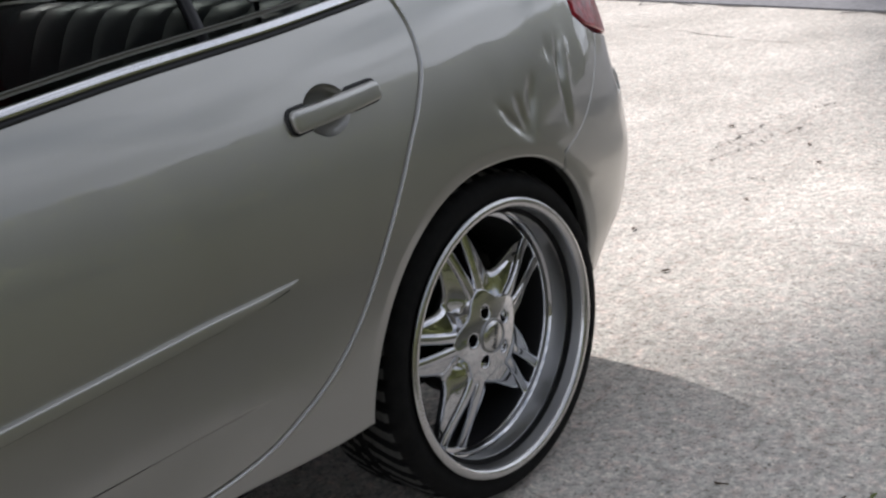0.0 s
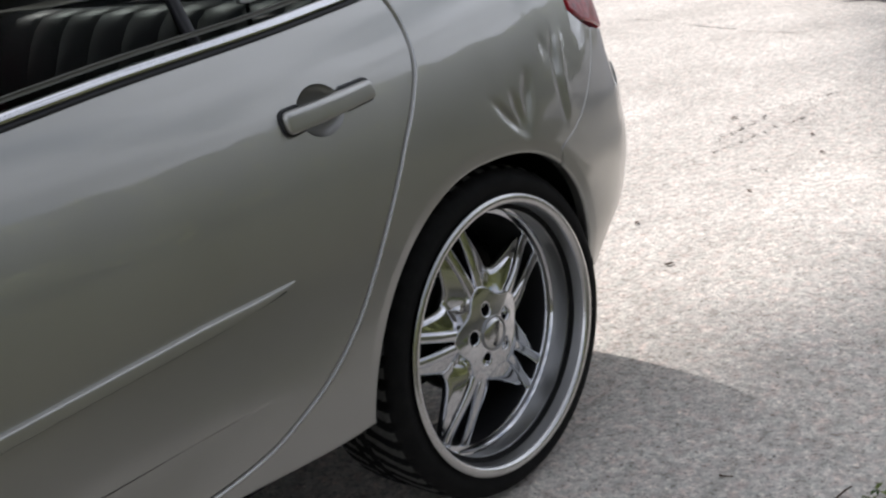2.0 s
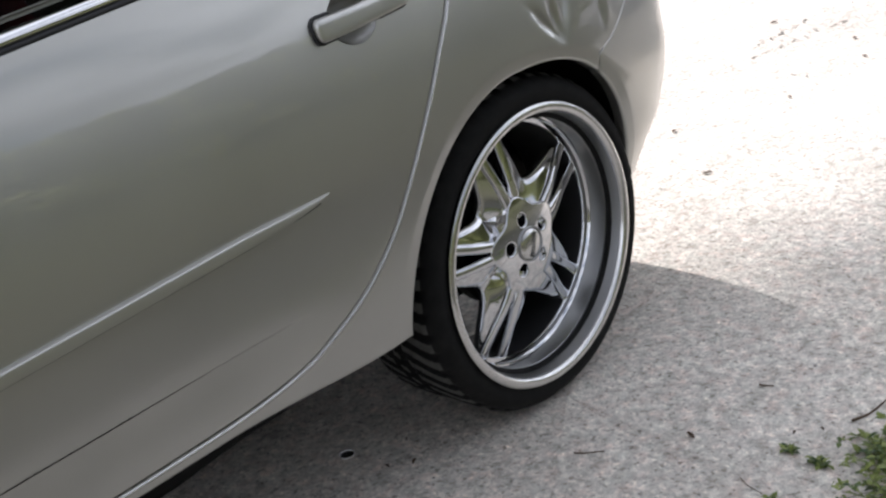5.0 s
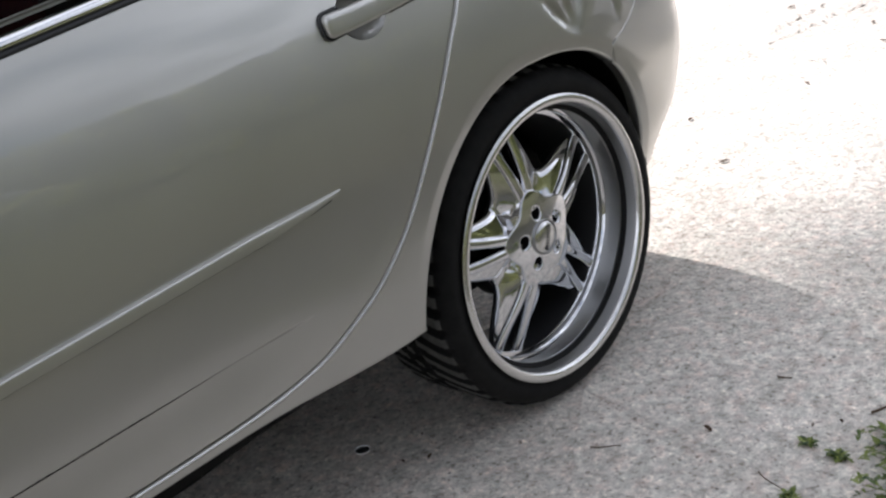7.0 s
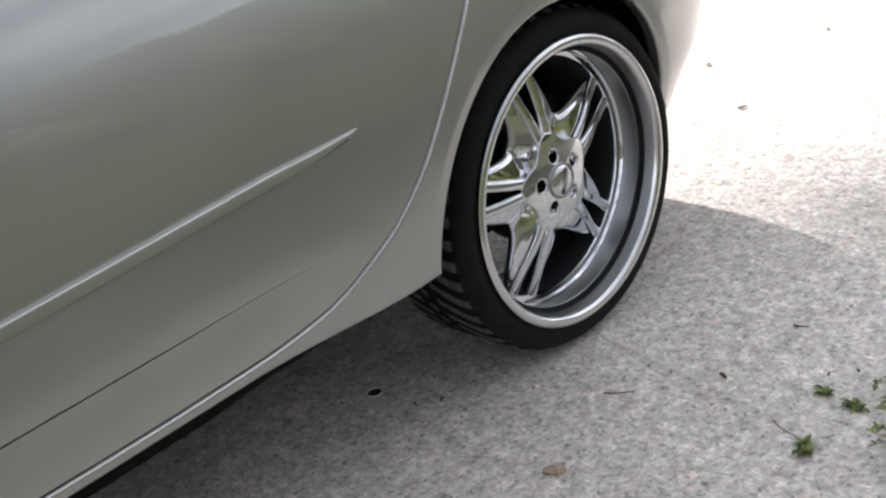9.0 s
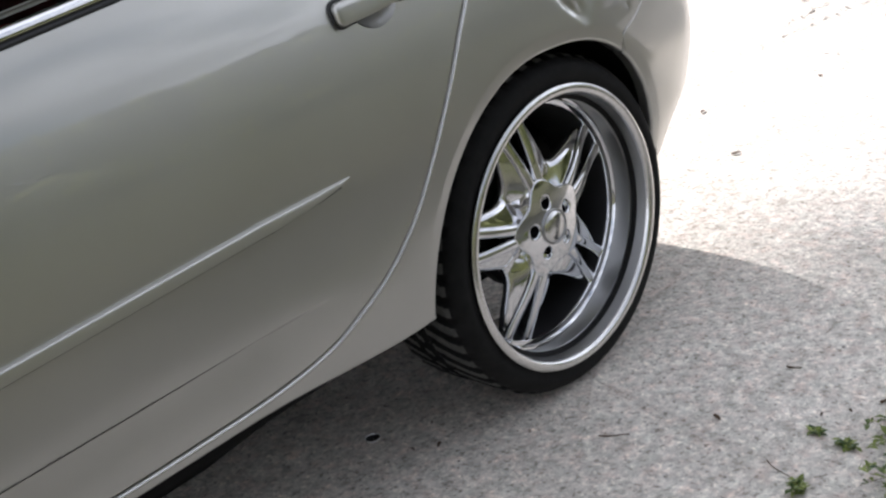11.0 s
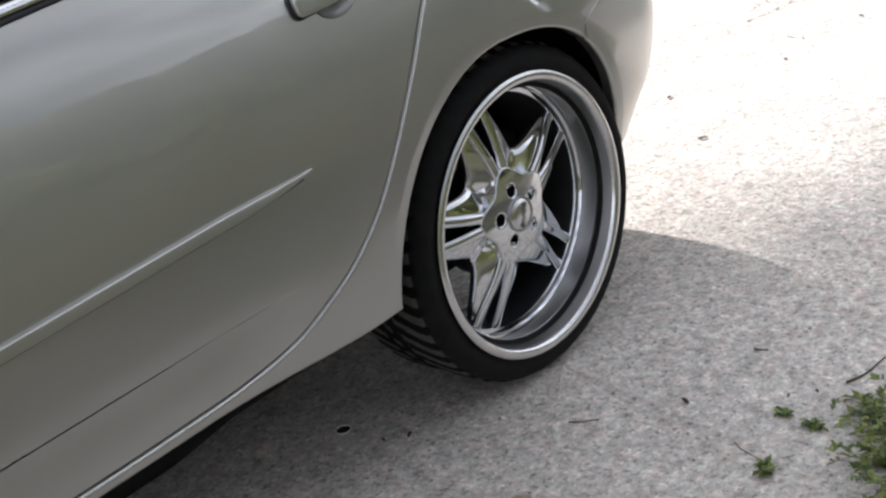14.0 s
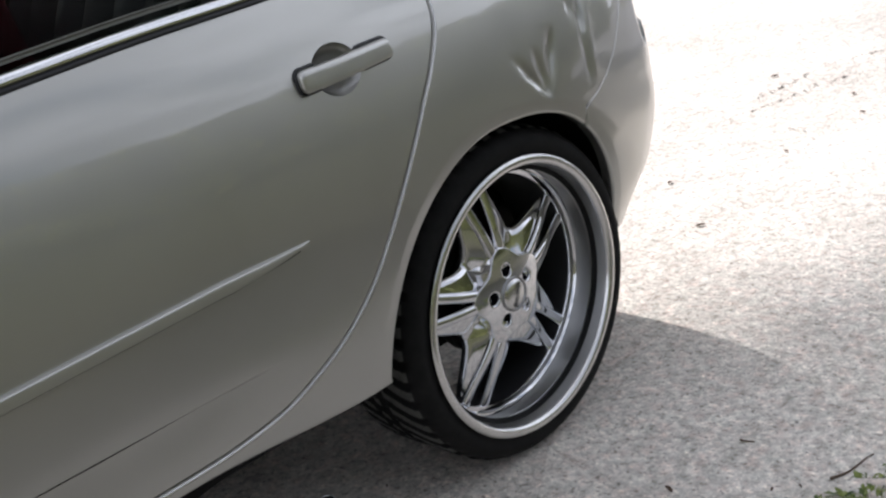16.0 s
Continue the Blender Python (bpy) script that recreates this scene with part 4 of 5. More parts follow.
under(solid("rear_seat_back", bench_back(), leather, 60), car, "pleated grey leather backrest")
bm = slab((-0.09, -0.19, -0.22), (0.09, 0.19, 0.22), 0.07, 4)
cushion = part("cushion", bm, red_cloth, None)
cushion.matrix_world = pose(-0.40, 1.38, 0.93, 0, -14, 0)
tagged(cushion, "dark red cushion leaning on the rear seat", "cushion")
part("rear_seat_cushion", slab((-0.78, 0.2, 0.5), (-0.2, 1.49, 0.68), 0.05, 3), leather, car)
for y in (0.22, 0.95):
    part("front_seat_cushion", slab((-1.85, y, 0.48), (-1.35, y + 0.52, 0.64), 0.05, 3), carpet, car)
    bm = slab((-1.42, y + 0.02, 0.62), (-1.28, y + 0.50, 1.12), 0.05, 3)
    for v in bm.verts:
        v.co.x += 0.25 * (v.co.z - 0.62)
    part("front_seat_back", bm, carpet, car)
# lock knob and its plate on the inner trim of the near rear door
def knob_ring(r, z):
    return [(-0.438 + r * math.cos(a), 0.10 + r * math.sin(a), z) for a in (2 * math.pi * i / 16 for i in range(16))]


under(solid("lock_stem", loft([knob_ring(0.0045, z) for z in (1.085, 1.126)]), black_plastic, 40), car)
under(solid("lock_knob", loft([knob_ring(r, z) for r, z in ((0.010, 1.125), (0.016, 1.127), (0.0165, 1.131), (0.012, 1.134))]), white_plastic, 50), car, "pale door lock knob")
part("lock_plate", slab((-0.428, 0.088, 1.091), (-0.388, 0.116, 1.096), 0.002), white_plastic, car, "pale plate beside the lock knob")
# underside; the pan hangs extra low to keep light off the ground below
section = [(0.034, 0.395), (0.042, 0.340), (0.095, 0.292), (0.36, 0.108), (0.60, 0.07), (0.66, 0.04)]
section = [(y, z) for y, z in section] + [(2 * MID - y, z) for y, z in reversed(section)]
under(solid("underbody", loft([[(x, y, z + k * max(0.0, 0.30 - z)) for y, z in section] for x, k in ((-2.44, 0), (-1.6, 0), (-0.75, 0), (-0.58, 0.12), (-0.415, 0.45))]), underbody, 30), car, "black underbody pan shaped low to block light")
# unseen boxes added to block light and view behind the rear wheels
part("tail_block", slab((-0.43, 0.44, 0.12), (0.42, 1.25, 0.42), 0.03), underbody, car)
both(lambda m: part("wheel_back_block", slab((-0.42, 0.345 if m is None else 1.305, 0.14), (0.50, 0.385 if m is None else 1.345, 0.41), 0.01), underbody, car))


def wheel_house(arch, mirror):
    cu, cv, w, h = arch
    rings = []
    for y, k in ((0.020, 1.045), (0.045, 1.055), (0.36, 1.055)):
        ring = [(p.x, y, p.y) for p in arch_line(arch, 0.345, 0.385, k, 40)]
        rings.append(ring)
    m = len(rings[0])
    verts = [p if mirror is None else (p[0], 2 * mirror - p[1], p[2]) for r in rings for p in r]
    faces = [(i * m + j, i * m + j + 1, (i + 1) * m + j + 1, (i + 1) * m + j) for i in range(2) for j in range(m - 1)]
    faces.append(tuple(range(2 * m, 3 * m)))
    under(solid("wheel_house", (verts, faces), underbody, 40), car, "black wheel-house liner")


for arch in (ARCH, FRONT_ARCH):
    both(lambda m: wheel_house(arch, m))

# ---------------------------------------------------------------- wheels (local: the axle is y, the outer face looks to -y)
R_TYRE = 0.3535
LUG0 = radians(99)


def tyre_mesh():
    segs = 720
    prof = [(0.262, 0.030), (0.285, 0.014), (0.292, 0.006), (0.300, 0.001), (0.312, -0.003), (0.324, -0.003), (0.335, 0.003), (0.3425, 0.012), (0.3485, 0.022)]
    shoulder = len(prof)
    prof += [(0.3525 + (0.001 if 0.05 < y < 0.21 else 0.0), y) for y in np.linspace(0.032, 0.206, 26)]
    last = len(prof)
    prof += [(0.3485, 0.218), (0.335, 0.232), (0.312, 0.238), (0.285, 0.232), (0.262, 0.226)]
    m, verts, faces = len(prof), [], []
    for i in range(segs):
        a = 2 * math.pi * i / segs
        for j, (r, y) in enumerate(prof):
            if 8 <= j < last + 1:
                bent = 0.8 * max(0.0, (y - 0.02) / 0.09) ** 1.5
                ph = (i / segs * 48 + bent) % 1.0
                if ph < 0.42:
                    r -= 0.009 if j > 8 else 0.003
                if any(abs(y - c) < 0.0052 for c in (0.118, 0.150)):
                    r -= 0.008
            verts.append((r * math.cos(a), y, r * math.sin(a)))
    for i in range(segs):
        k = (i + 1) % segs
        for j in range(m - 1):
            faces.append((i * m + j, i * m + j + 1, k * m + j + 1, k * m + j))
    return verts, faces, shoulder


def rib_depth(r):
    return 0.050 + 0.034 * smooth01(0.07, 0.27, r) ** 1.3


def rib_off(r):
    return 0.012 + 0.020 * smooth01(0.06, 0.27, r)


def rib(angle, sign):
    rings, n = [], 16
    ca, sa = math.cos(angle), math.sin(angle)
    for i in range(n + 1):
        t = i / n
        r = 0.060 + 0.204 * t
        w = 0.0265 - 0.005 * math.sin(math.pi * t) + 0.005 * max(0.0, t - 0.85) / 0.15
        y, o = rib_depth(r), sign * rib_off(r)
        ring = []
        for s, d in ((-0.5, 0.030), (-0.5, 0.0065), (-0.42, 0.002), (-0.2, 0.0), (0.2, 0.0), (0.42, 0.002), (0.5, 0.0065), (0.5, 0.030)):
            q = o + w * s
            ring.append((r * ca - q * sa, y + d, r * sa + q * ca))
        rings.append(ring)
    return loft(rings)


def web(angle):
    """The scalloped plate between two pairs of spokes."""
    nx, nr = 18, 8
    front = []
    for i in range(nx + 1):
        x = i / nx
        edge = 0.134 + 0.110 * abs(2 * x - 1) ** 2.1
        row = []
        for j in range(nr + 1):
            r = 0.070 + (edge - 0.070) * j / nr
            off = math.asin(min(0.9, (rib_off(r) + 0.009) / r))
            a = angle + off + x * (radians(72) - 2 * off)
            dish = 0.009 + 0.018 * (1 - abs(2 * x - 1)) ** 1.2 + (0.004 if j == nr else 0.0)
            row.append((r * math.cos(a), rib_depth(r) + dish, r * math.sin(a)))
        front.append(row)
    m = nr + 1
    verts = [p for row in front for p in row]
    k = len(verts)
    verts += [(x, y + 0.014, z) for x, y, z in verts]
    faces = []
    for i in range(nx):
        for j in range(nr):
            a, b = i * m + j, (i + 1) * m + j
            faces += [(a, a + 1, b + 1, b), (k + a, k + b, k + b + 1, k + a + 1)]
        a, b = i * m + nr, (i + 1) * m + nr
        faces.append((a, k + a, k + b, b))
        a, b = i * m, (i + 1) * m
        faces.append((a, b, k + b, k + a))
    return verts, faces


def circle(cx, cz, r, n):
    return [(cx + r * math.cos(2 * math.pi * i / n), cz + r * math.sin(2 * math.pi * i / n)) for i in range(n)]


def local_part(ob, parent, label=""):
    ob.parent = parent
    if label:
        ob["label"] = label
    return ob


def make_wheel():
    rim_profile = [(0.262, 0.034), (0.284, 0.020), (0.290, 0.012), (0.2935, 0.004), (0.2965, -0.002), (0.2968, -0.006), (0.2935, -0.0095), (0.288, -0.0105), (0.2815, -0.009),
                   (0.2775, -0.0055), (0.2755, 0.001), (0.2735, 0.012), (0.2705, 0.045), (0.2685, 0.070), (0.2668, 0.0735), (0.2635, 0.0745), (0.2622, 0.0770), (0.2595, 0.0805),
                   (0.2500, 0.0820), (0.2480, 0.0860), (0.2470, 0.0960), (0.2400, 0.120), (0.2350, 0.170), (0.2400, 0.220), (0.262, 0.232)]
    v, f = lathe(rim_profile, 144)
    wheel = solid("wheel", (v, f), chrome, 40)
    wheel["label"] = "deep-dish chrome rim"
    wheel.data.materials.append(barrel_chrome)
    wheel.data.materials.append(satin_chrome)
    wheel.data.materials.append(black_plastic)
    # dish wall greyer, lip satin, barrel behind the spokes black
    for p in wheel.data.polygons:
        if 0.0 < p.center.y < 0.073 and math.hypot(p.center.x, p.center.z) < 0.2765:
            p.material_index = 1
        elif p.center.y < 0.0:
            p.material_index = 2
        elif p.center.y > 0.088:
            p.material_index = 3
    wheel.parent = car
    wheel.matrix_parent_inverse = Matrix.Translation(-car.location)
    wheel.location = (0, 0.004, R_TYRE)
    v, f, shoulder = tyre_mesh()
    tyre = local_part(solid("tyre", (v, f), rubber, 42), wheel, "low-profile black tyre")
    tyre.data.materials.append(tread_rubber)
    for p in tyre.data.polygons:
        if min(math.hypot(tyre.data.vertices[i].co.x, tyre.data.vertices[i].co.z) for i in p.vertices) > 0.3478:
            p.material_index = 1
    for k in range(5):
        a = LUG0 + radians(72) * k
        for s in (-1, 1):
            local_part(solid("spoke", rib(a, s), chrome, 50), wheel)
        local_part(solid("web", web(a), chrome, 50), wheel)
    # hub plate with five bolt holes
    lugs = [(0.0567 * math.cos(LUG0 + radians(72) * k), 0.0567 * math.sin(LUG0 + radians(72) * k)) for k in range(5)]
    plate = [((0.097 + 0.012 * math.cos(5 * (a - LUG0))) * math.cos(a), (0.097 + 0.012 * math.cos(5 * (a - LUG0))) * math.sin(a)) for a in (2 * math.pi * i / 90 for i in range(90))]
    hub = skin("hub", plate, lambda x, z: (x, 0.0365 + 1.25 * (x * x + z * z), z), chrome, 0.008, 0.005, 0.03, [circle(x, z, 0.0180, 24) for x, z in lugs])
    local_part(hub, wheel)
    for x, z in lugs:
        # the lining is coloured black for the shade inside the hole
        v, f = lathe([(0.0131, 0.0445), (0.0131, 0.085), (0.001, 0.085)], 20)
        local_part(solid("bolt_hole", ([(x + p[0], p[1], z + p[2]) for p in v], f), underbody, 40), wheel)
        v, f = lathe([(0.0005, 0.066), (0.0048, 0.0665), (0.0060, 0.069), (0.0064, 0.084)], 6)
        local_part(solid("lug_nut", ([(x + p[0], p[1], z + p[2]) for p in v], f), steel_and_shade, 30), wheel)
    v, f = lathe([(0.0005, 0.0275), (0.018, 0.0285), (0.029, 0.0315), (0.034, 0.036), (0.0345, 0.050)], 48)
    cap = local_part(solid("centre_cap", (v, f), satin_chrome, 40), wheel, "round chrome centre cap with dark marking")
    v, f = lathe([(0.0342, 0.0345), (0.0350, 0.0335), (0.0375, 0.0340), (0.0378, 0.042)], 48)
    local_part(solid("cap_ring", (v, f), barrel_chrome, 40), wheel)
    # the unreadable marking on the cap
    bm = bmesh.new()
    for q in np.linspace(-0.024, 0.024, 9):
        w = 0.0016
        b0 = slab((q - w, 0.0262, -0.0050 if int(q * 1000) % 2 else -0.0040), (q + w, 0.0296, 0.0046))
        me_tmp = bpy.data.meshes.new("tmp")
        b0.to_mesh(me_tmp)
        b0.free()
        bm.from_mesh(me_tmp)
        bpy.data.meshes.remove(me_tmp)
    bmesh.ops.transform(bm, matrix=Matrix.Rotation(radians(-72), 4, "Y"), verts=bm.verts)
    me = bpy.data.meshes.new("cap_marking")
    bm.to_mesh(me)
    bm.free()
    me.materials.append(black_plastic)
    local_part(new("cap_marking", me), wheel)
    # brake disc and caliper behind the spokes
    v, f = lathe([(0.02, 0.105), (0.07, 0.105), (0.075, 0.120), (0.138, 0.122), (0.139, 0.144), (0.02, 0.146)], 64)
    local_part(solid("brake_disc", (v, f), steel_and_shade, 40), wheel)
    cal = slab((-0.165, 0.10, -0.05), (-0.095, 0.17, 0.06), 0.012)
    me = bpy.data.meshes.new("brake_caliper")
    cal.to_mesh(me)
    cal.free()
    me.materials.append(underbody)
    local_part(new("brake_caliper", me), wheel)
    # valve stem and weights on the dish
    v, f = lathe([(0.0005, -0.012), (0.0035, -0.010), (0.0035, 0.014)], 12)
    a = radians(-128)
    local_part(solid("valve_stem", ([(0.252 * math.cos(a) + p[0], 0.075 + p[1], 0.252 * math.sin(a) + p[2]) for p in v], f), chrome, 40), wheel)
    return wheel


rear_wheel = make_wheel()
copy_thing(rear_wheel, pose(-2.88, 0.004, R_TYRE, 0, 40, 0))
copy_thing(rear_wheel, pose(0, 2 * MID - 0.004, R_TYRE, 0, 0, 180))
copy_thing(rear_wheel, pose(-2.88, 2 * MID - 0.004, R_TYRE, 0, 25, 180))


# ---------------------------------------------------------------- small things on the slab
def blade(bm, root, tip, width, bend):
    root, tip = Vector(root), Vector(tip)
    d = tip - root
    s = d.cross(Vector((0, 0, 1)))
    s = (s if s.length > 1e-6 else Vector((1, 0, 0))).normalized() * width / 2
    mid = root + d * 0.55 + Vector((0, 0, bend))
    q = [bm.verts.new(p) for p in (root - s * 0.5, root + s * 0.5, mid + s, mid - s, tip)]
    bm.faces.new((q[0], q[1], q[2], q[3]))
    bm.faces.new((q[3], q[2], q[4]))


def weed_clump(x, y, spread, n, label, seed):
    """Sprawling stems with small pointed leaves, rooted at one spot."""
    rnd = random.Random(seed)
    stems, leaves = bmesh.new(), bmesh.new()
    for k in range(n):
        a = rnd.uniform(0, 2 * math.pi)
        reach = spread * rnd.uniform(0.45, 1.0)
        lift = rnd.uniform(0.08, 0.50) * spread
        pts = [Vector((0, 0, 0)), Vector((math.cos(a) * reach * 0.4, math.sin(a) * reach * 0.4, lift * 0.8)), Vector((math.cos(a + 0.3) * reach, math.sin(a + 0.3) * reach, lift * rnd.uniform(0.4, 1.0)))]
        line = spline(pts, 7)
        for p, q in zip(line, line[1:]):
            blade(stems, p, q + (q - p) * 0.1, 0.0022, 0)
        for p in line[2:]:
            for _ in range(rnd.randint(1, 2)):
                b = rnd.uniform(0, 2 * math.pi)
                ln = rnd.uniform(0.006, 0.023)
                tip = p + Vector((math.cos(b) * ln, math.sin(b) * ln, rnd.uniform(-0.008, 0.012)))
                tip.z = max(tip.z, 0.002)
                blade(leaves, p, tip, ln * 0.48, 0.003)
    root = new("weed_clump", None)
    root.location = (x, y, 0)
    for name, bm, m in (("stem", stems, twig_brown), ("foliage", leaves, weed_green)):
        me = bpy.data.meshes.new(name)
        bm.to_mesh(me)
        bm.free()
        me.materials.append(m)
        new(name, me).parent = root
    return tagged(root, label, "weed", "weeds at the slab's edge")


weed_clump(-0.150, -0.560, 0.030, 4, "small green weed sprouting from the concrete", 11)
weed_clump(0.018, -0.508, 0.011, 2, "tiny green weed sprouting from the concrete", 18)
weed_clump(0.005, -0.572, 0.026, 3, "small green weed sprouting from the concrete", 19)
weed_clump(0.10, -0.655, 0.085, 11, "leafy green weed sprawling over the concrete", 12)
weed_clump(0.035, -0.700, 0.12, 15, "leafy green weed sprawling over the concrete", 17)
weed_clump(-0.055, -0.745, 0.11, 15, "dense green weed at the edge of the slab", 13)
weed_clump(0.15, -0.745, 0.12, 13, "tall leafy weed at the edge of the slab", 14)
weed_clump(-0.18, -0.80, 0.12, 18, "green weed between the slab and the lawn", 15)
weed_clump(0.30, -0.86, 0.12, 14, "green weed between the slab and the lawn", 16)


def stick(name, a, b, r, material, label, category):
    a, b = Vector(a), Vector(b)
    rings = []
    s = (b - a).cross(Vector((0, 0, 1))).normalized()
    for i in range(7):
        t = i / 6
        c = a + (b - a) * t + s * (0.12 * (b - a).length * math.sin(t * 5.0) * 0.4)
        w = r * (1 - 0.5 * t)
        rings.append([(c.x + s.x * w * math.cos(q), c.y + s.y * w * math.cos(q), r + w * math.sin(q)) for q in (2 * math.pi * k / 6 for k in range(6))])
    return tagged(solid(name, loft(rings), material, 60), label, category)


stick("twig", (-0.176, -0.145, 0), (-0.146, -0.198, 0), 0.0016, twig_brown, "thin dry twig lying on the concrete", "twig")
stick("twig", (0.213, -0.342, 0), (0.218, -0.372, 0), 0.0022, twig_brown, "short brown twig lying on the concrete", "twig")
stick("twig", (0.165, -0.565, 0), (0.285, -0.602, 0), 0.0026, twig_brown, "long dry twig lying among the weeds", "twig")
stick("twig", (-0.10, -0.47, 0), (-0.135, -0.535, 0), 0.0010, twig_brown, "bent dry stalk lying on the concrete", "twig")


def fallen_leaf(x, y, size, turn, seed):
    rnd = random.Random(seed)
    bm = bmesh.new()
    rim = []
    for i in range(12):
        a = 2 * math.pi * i / 12
        rr = size * (0.5 + 0.06 * rnd.random())
        rim.append(bm.verts.new((rr * math.cos(a), rr * 0.36 * math.sin(a), 0.003 + 0.004 * abs(math.sin(a)))))
    c = bm.verts.new((0, 0, 0.002))
    for i in range(12):
        bm.faces.new((c, rim[i], rim[(i + 1) % 12]))
    me = bpy.data.meshes.new("dry_leaf")
    bm.to_mesh(me)
    bm.free()
    me.materials.append(leaf_brown)
    me.shade_smooth()
    ob = new("dry_leaf", me)
    ob.matrix_world = pose(x, y, 0.001, 0, 0, turn)
    return tagged(ob, "curled brown dead leaf on the concrete", "leaf", "fallen leaves")


fallen_leaf(-0.022, -0.318, 0.026, -118, 1)
fallen_leaf(0.075, -0.49, 0.014, 10, 2)
fallen_leaf(0.11, -0.53, 0.012, 60, 3)
fallen_leaf(-0.355, 0.126, 0.020, 20, 4)
fallen_leaf(-0.395, 0.165, 0.012, 80, 5)
fallen_leaf(-0.30, 0.20, 0.012, 40, 6)
fallen_leaf(1.293, 0.406, 0.035, -30, 7)
fallen_leaf(1.623, 0.728, 0.035, 15, 8)
fallen_leaf(2.06, 0.52, 0.03, 60, 9)
fallen_leaf(2.85, 0.63, 0.035, 20, 10)
fallen_leaf(3.07, 1.10, 0.040, -20, 11)
fallen_leaf(2.60, 0.48, 0.030, 70, 12)

bm = bmesh.new()
bmesh.ops.create_icosphere(bm, subdivisions=3, radius=1)
for v in bm.verts:
    k = 1 + 0.22 * noise.noise(v.co * 1.6)
    v.co = Vector((v.co.x * 0.022 * k, v.co.y * 0.010 * k, v.co.z * 0.008 * k + 0.0055))
stone = part("stone", bm, stone_tan, None)
stone.matrix_world = pose(-0.425, -0.221, 0, 0, 0, -55)
tagged(stone, "oblong tan pebble lying on the concrete", "stone")

v, f = lathe([(0.0005, 0.0004), (0.0125, 0.0004), (0.0150, 0.0014), (0.0165, 0.0050), (0.0172, 0.0064), (0.0160, 0.0064), (0.0148, 0.0045), (0.0135, 0.0016), (0.0005, 0.0012)], 42)
cap = solid("bottle_cap", ([(x, z, y) for x, y, z in v], f), white_metal, 40)
cap.data.materials.append(black_plastic)
# faces inside the cup are coloured black for the shade there
for p in cap.data.polygons:
    if p.center.z < 0.0035 and p.normal.z > 0.2:
        p.material_index = 1
cap.matrix_world = pose(-0.405, 0.275, 0.0, 0, 0, 0)
tagged(cap, "pale upturned bottle cap lying under the car", "bottle cap")

# grit scattered over the near slab
rnd = random.Random(5)
gv, gf = [], []
for _ in range(2600):
    x, y = rnd.uniform(-1.2, 2.4), rnd.uniform(-0.9, 1.0)
    s = rnd.uniform(0.0008, 0.0022) * (2.0 if rnd.random() < 0.07 else 1)
    b0 = len(gv)
    for dx, dy, dz in ((1, 0, 0), (0, 1, 0), (-1, 0, 0), (0, -1, 0), (0, 0, 1)):
        gv.append((x + dx * s * rnd.uniform(0.6, 1.4), y + dy * s * rnd.uniform(0.6, 1.4), 0.0003 + dz * s * rnd.uniform(0.5, 0.9)))
    gf += [(b0, b0 + 1, b0 + 4), (b0 + 1, b0 + 2, b0 + 4), (b0 + 2, b0 + 3, b0 + 4), (b0 + 3, b0, b0 + 4)]
tagged(link_mesh("grit", gv, gf, gravel), "loose grit strewn over the concrete", "grit", kind="stuff")

# lawn blades behind the camera's side of the slab
gv, gf = [], []
for _ in range(22000):
    x, y = rnd.uniform(-5.0, 4.5), LAWN_EDGE - 0.25 - 4.6 * rnd.random() ** 0.6
    h, a = rnd.uniform(0.012, 0.045), rnd.uniform(0, 6.283)
    w, lean = 0.0035, rnd.uniform(0.1, 0.6) * h
    b0 = len(gv)
    gv += [(x - w * math.sin(a), y + w * math.cos(a), -0.035), (x + w * math.sin(a), y - w * math.cos(a), -0.035), (x + lean * math.cos(a), y + lean * math.sin(a), -0.035 + h)]
    gf.append((b0, b0 + 1, b0 + 2))
tagged(link_mesh("grass", gv, gf, grass_green), "short sunlit lawn grass beside the driveway", "grass", kind="stuff")


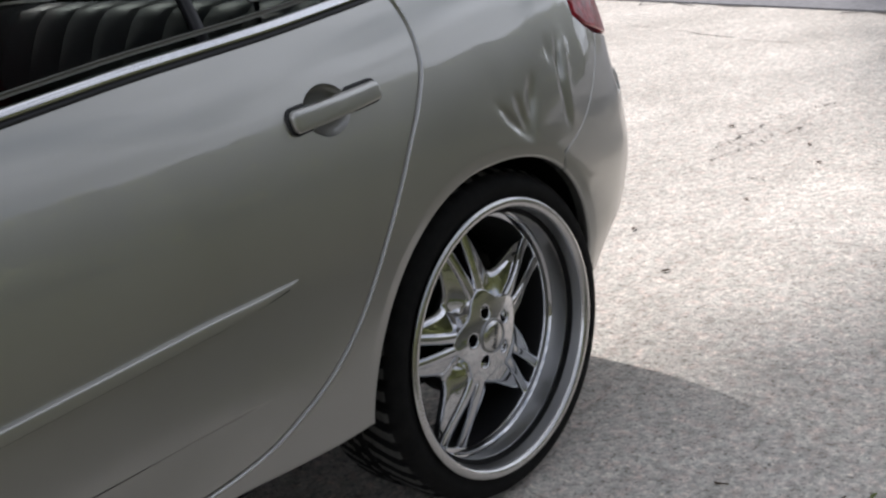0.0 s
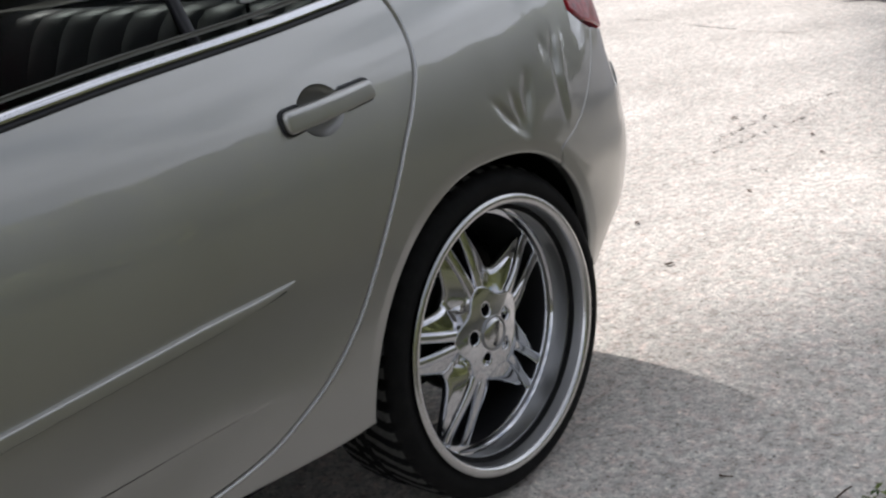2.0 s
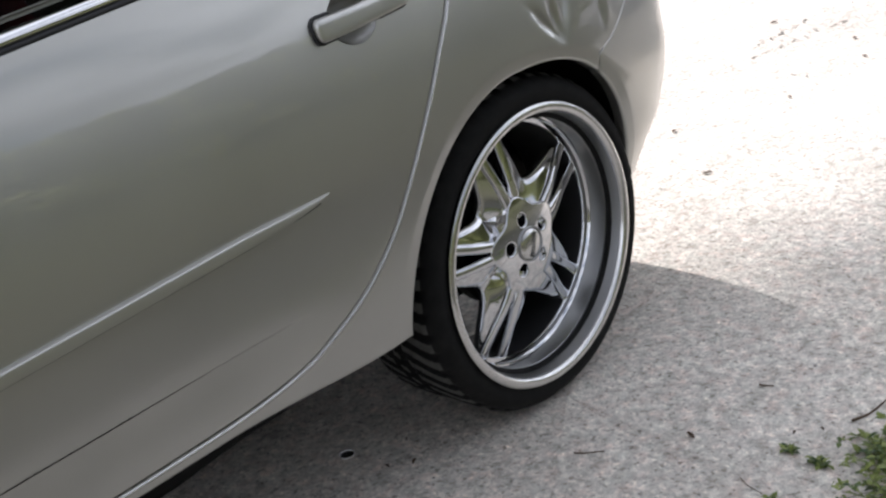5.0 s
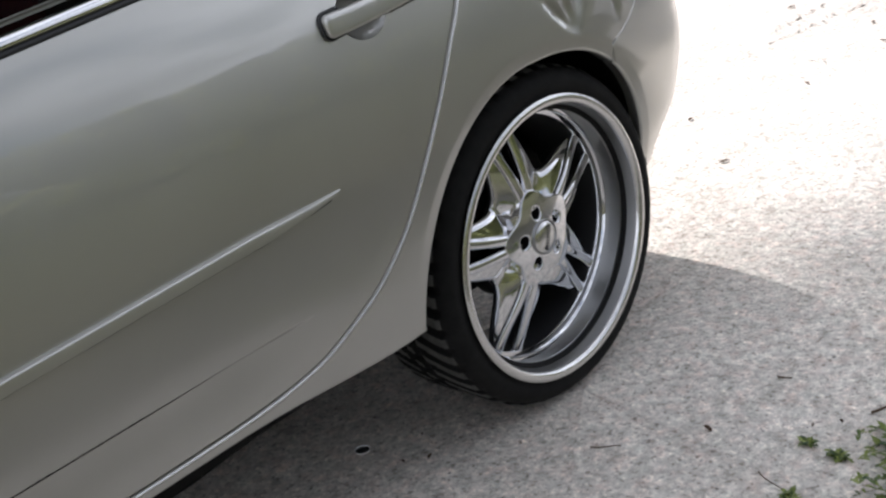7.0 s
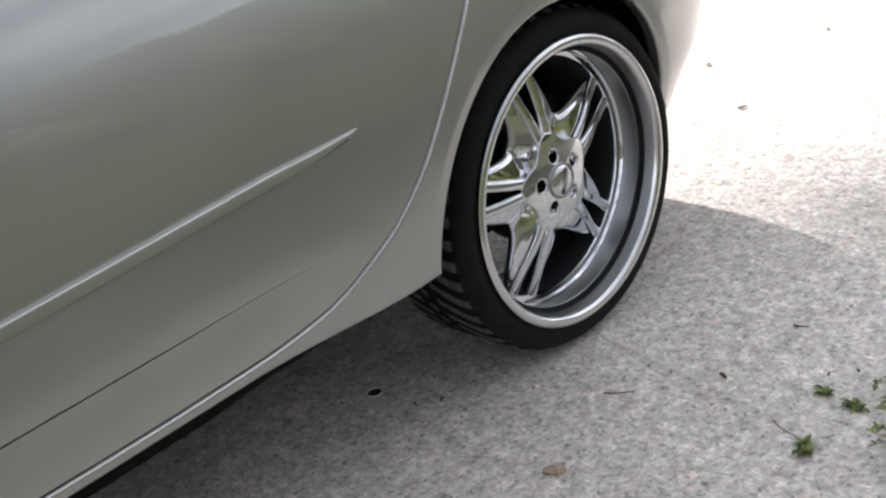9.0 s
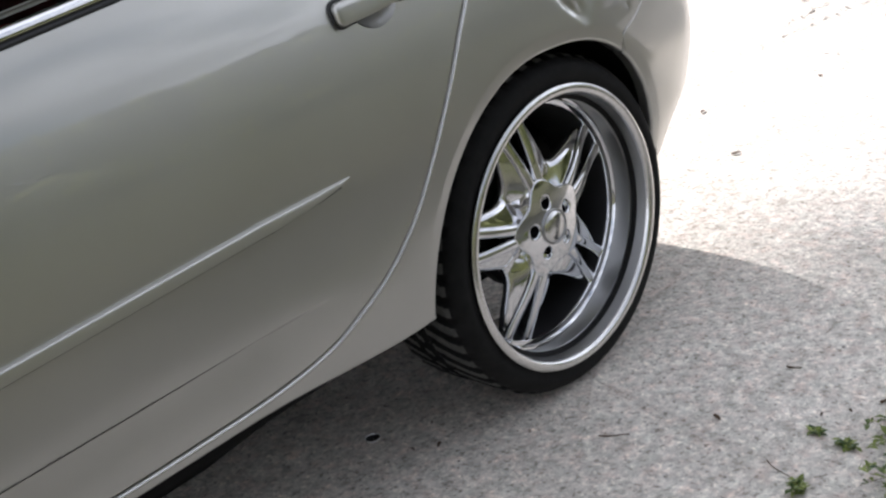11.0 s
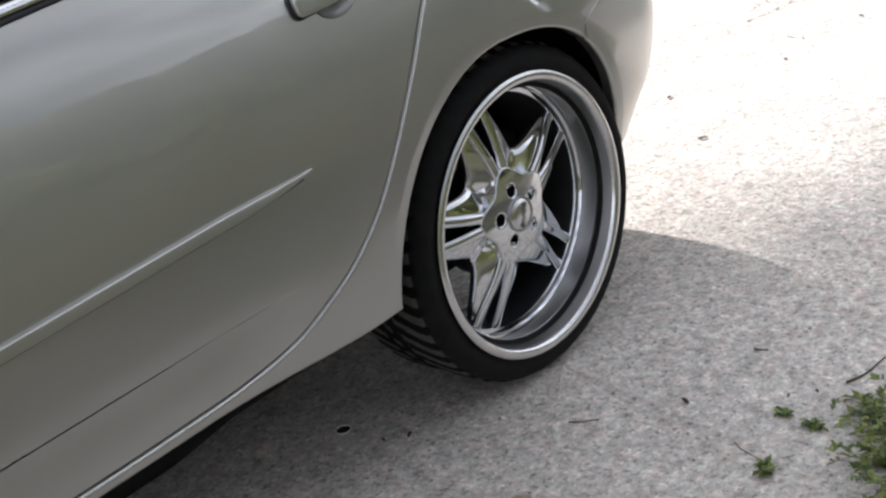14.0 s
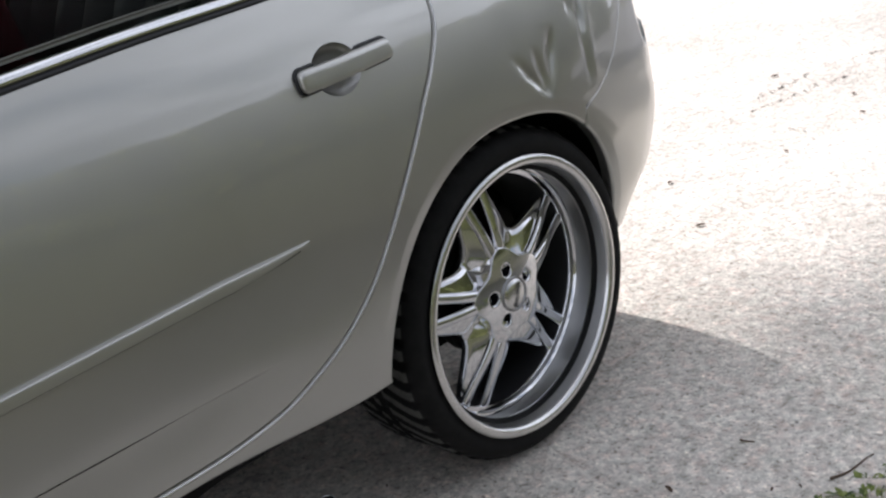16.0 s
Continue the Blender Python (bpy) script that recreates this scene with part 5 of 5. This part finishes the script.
def tree(x, y, height, crown, seed):
    """A trunk that forks into limbs, and a crown of many small leaves in clumps with gaps."""
    rnd = random.Random(seed)
    root = new("tree", None)
    root.location = (x, y, -0.04)
    bm = bmesh.new()

    def limb(a, b, r0, r1):
        vs, fs = loft([[Vector(a) + (Vector(b) - Vector(a)) * t + Vector((math.cos(q), math.sin(q), 0)) * (r0 + (r1 - r0) * t) for q in (2 * math.pi * k / 8 for k in range(8))] for t in (0, 0.35, 0.7, 1)])
        w = [bm.verts.new(p) for p in vs]
        for q in fs:
            bm.faces.new([w[i] for i in q])

    fork = height * 0.12
    limb((0, 0, 0), (0.1, 0.05, fork), 0.022 * height, 0.014 * height)
    tips = []
    for k in range(16):
        a = k * 2.4
        r = crown * rnd.uniform(0.35, 0.8)
        tip = Vector((math.cos(a) * r, math.sin(a) * r, fork + (height - fork) * (rnd.uniform(0.02, 0.10) if k < 5 else rnd.uniform(0.2, 0.7) if k < 9 else 0.8)))
        limb((0.1, 0.05, fork * rnd.uniform(0.8, 1.0)), tip, 0.010 * height, 0.003 * height)
        tips.append(tip)
    me = bpy.data.meshes.new("trunk")
    bm.to_mesh(me)
    bm.free()
    me.materials.append(bark)
    me.shade_smooth()
    new("trunk", me).parent = root
    lv, lf = [], []
    for tip in tips + [t * 0.8 + Vector((0, 0, height * 0.1)) for t in tips]:
        size = crown * rnd.uniform(0.28, 0.45)
        for _ in range(420):
            d = Vector((rnd.gauss(0, 1), rnd.gauss(0, 1), rnd.gauss(0, 0.8))).normalized() * size * rnd.random() ** 0.4
            c, s = tip + d, rnd.uniform(0.18, 0.34)
            u = Vector((rnd.gauss(0, 1), rnd.gauss(0, 1), rnd.gauss(0, 0.6))).normalized()
            w = u.cross(Vector((rnd.gauss(0, 1), rnd.gauss(0, 1), rnd.gauss(0, 1)))).normalized() * 0.5
            b0 = len(lv)
            lv += [c - u * s, c + w * s, c + u * s, c - w * s]
            lf.append((b0, b0 + 1, b0 + 2, b0 + 3))
    me = bpy.data.meshes.new("crown")
    me.from_pydata([tuple(p) for p in lv], [], lf)
    me.materials.append(tree_green)
    new("crown", me).parent = root
    return tagged(root, "broad leafy green tree standing on the lawn", "tree", "trees round the lawn")


for k in range(22):
    a = -134 + 5.4 * k
    d = 22 + 0.5 * (k % 2)
    high = 5.2 + 0.7 * smooth01(-56, -72, a) - 1.6 * smooth01(-34, -12, a)
    tree(d * math.cos(radians(a)), d * math.sin(radians(a)), high, 2.2, 21 + k)


def shade_tree(x, y, seed):
    """An unseen high tree across the road; one thin outer bough is placed to shade the driveway."""
    rnd = random.Random(seed)
    root = new("tree", None)
    root.location = (x, y, -0.04)
    bm = bmesh.new()
    lv, lf = [], []

    def limb(a, b, r0, r1):
        a, b = Vector(a), Vector(b)
        side = (b - a).orthogonal().normalized()
        other = (b - a).cross(side).normalized()
        vs, fs = loft([[a + (b - a) * t + (side * math.cos(q) + other * math.sin(q)) * (r0 + (r1 - r0) * t) for q in (2 * math.pi * k / 8 for k in range(8))] for t in (0, 0.5, 1)])
        w = [bm.verts.new(q) for q in vs]
        for q in fs:
            bm.faces.new([w[i] for i in q])

    def leaves(c, size, n):
        for _ in range(n):
            d = Vector((rnd.gauss(0, 0.5) * size[0], rnd.gauss(0, 0.5) * size[1], rnd.gauss(0, 0.5) * size[2]))
            u = Vector((rnd.gauss(0, 1), rnd.gauss(0, 1), rnd.gauss(0, 0.6))).normalized()
            w = u.cross(Vector((rnd.gauss(0, 1), rnd.gauss(0, 1), rnd.gauss(0, 1)))).normalized() * 0.5
            k = rnd.uniform(0.12, 0.24)
            b0, m = len(lv), Vector(c) + d
            lv.extend([m - u * k, m + w * k, m + u * k, m - w * k])
            lf.append((b0, b0 + 1, b0 + 2, b0 + 3))

    limb((0, 0, 0), (0.3, 0.1, 15.5), 0.34, 0.20)
    for _ in range(9):
        tip = Vector((rnd.uniform(-1.2, 3.2), rnd.uniform(-0.5, 3.0), rnd.uniform(20.0, 23.5)))
        limb((0.3, 0.1, 15.5), tip, 0.10, 0.03)
        leaves(tip, (1.1, 1.1, 0.9), 420)
    bough = SHADE_AT + SUN_TO * (17.5 / SUN_TO.z) - Vector((x, y, 0))
    limb((0.3, 0.1, 15.5), bough, 0.07, 0.02)
    leaves(bough, (1.05, 0.66, 0.4), 600)
    me = bpy.data.meshes.new("trunk")
    bm.to_mesh(me)
    bm.free()
    me.materials.append(bark)
    me.shade_smooth()
    new("trunk", me).parent = root
    me = bpy.data.meshes.new("crown")
    me.from_pydata([tuple(q) for q in lv], [], lf)
    me.materials.append(tree_green)
    new("crown", me).parent = root
    return tagged(root, "unseen tall tree added across the road to shade the driveway", "tree")


SHADE_AT = Vector((0.60, -1.00, 0))
shade_tree(14.0, 17.5, 77)
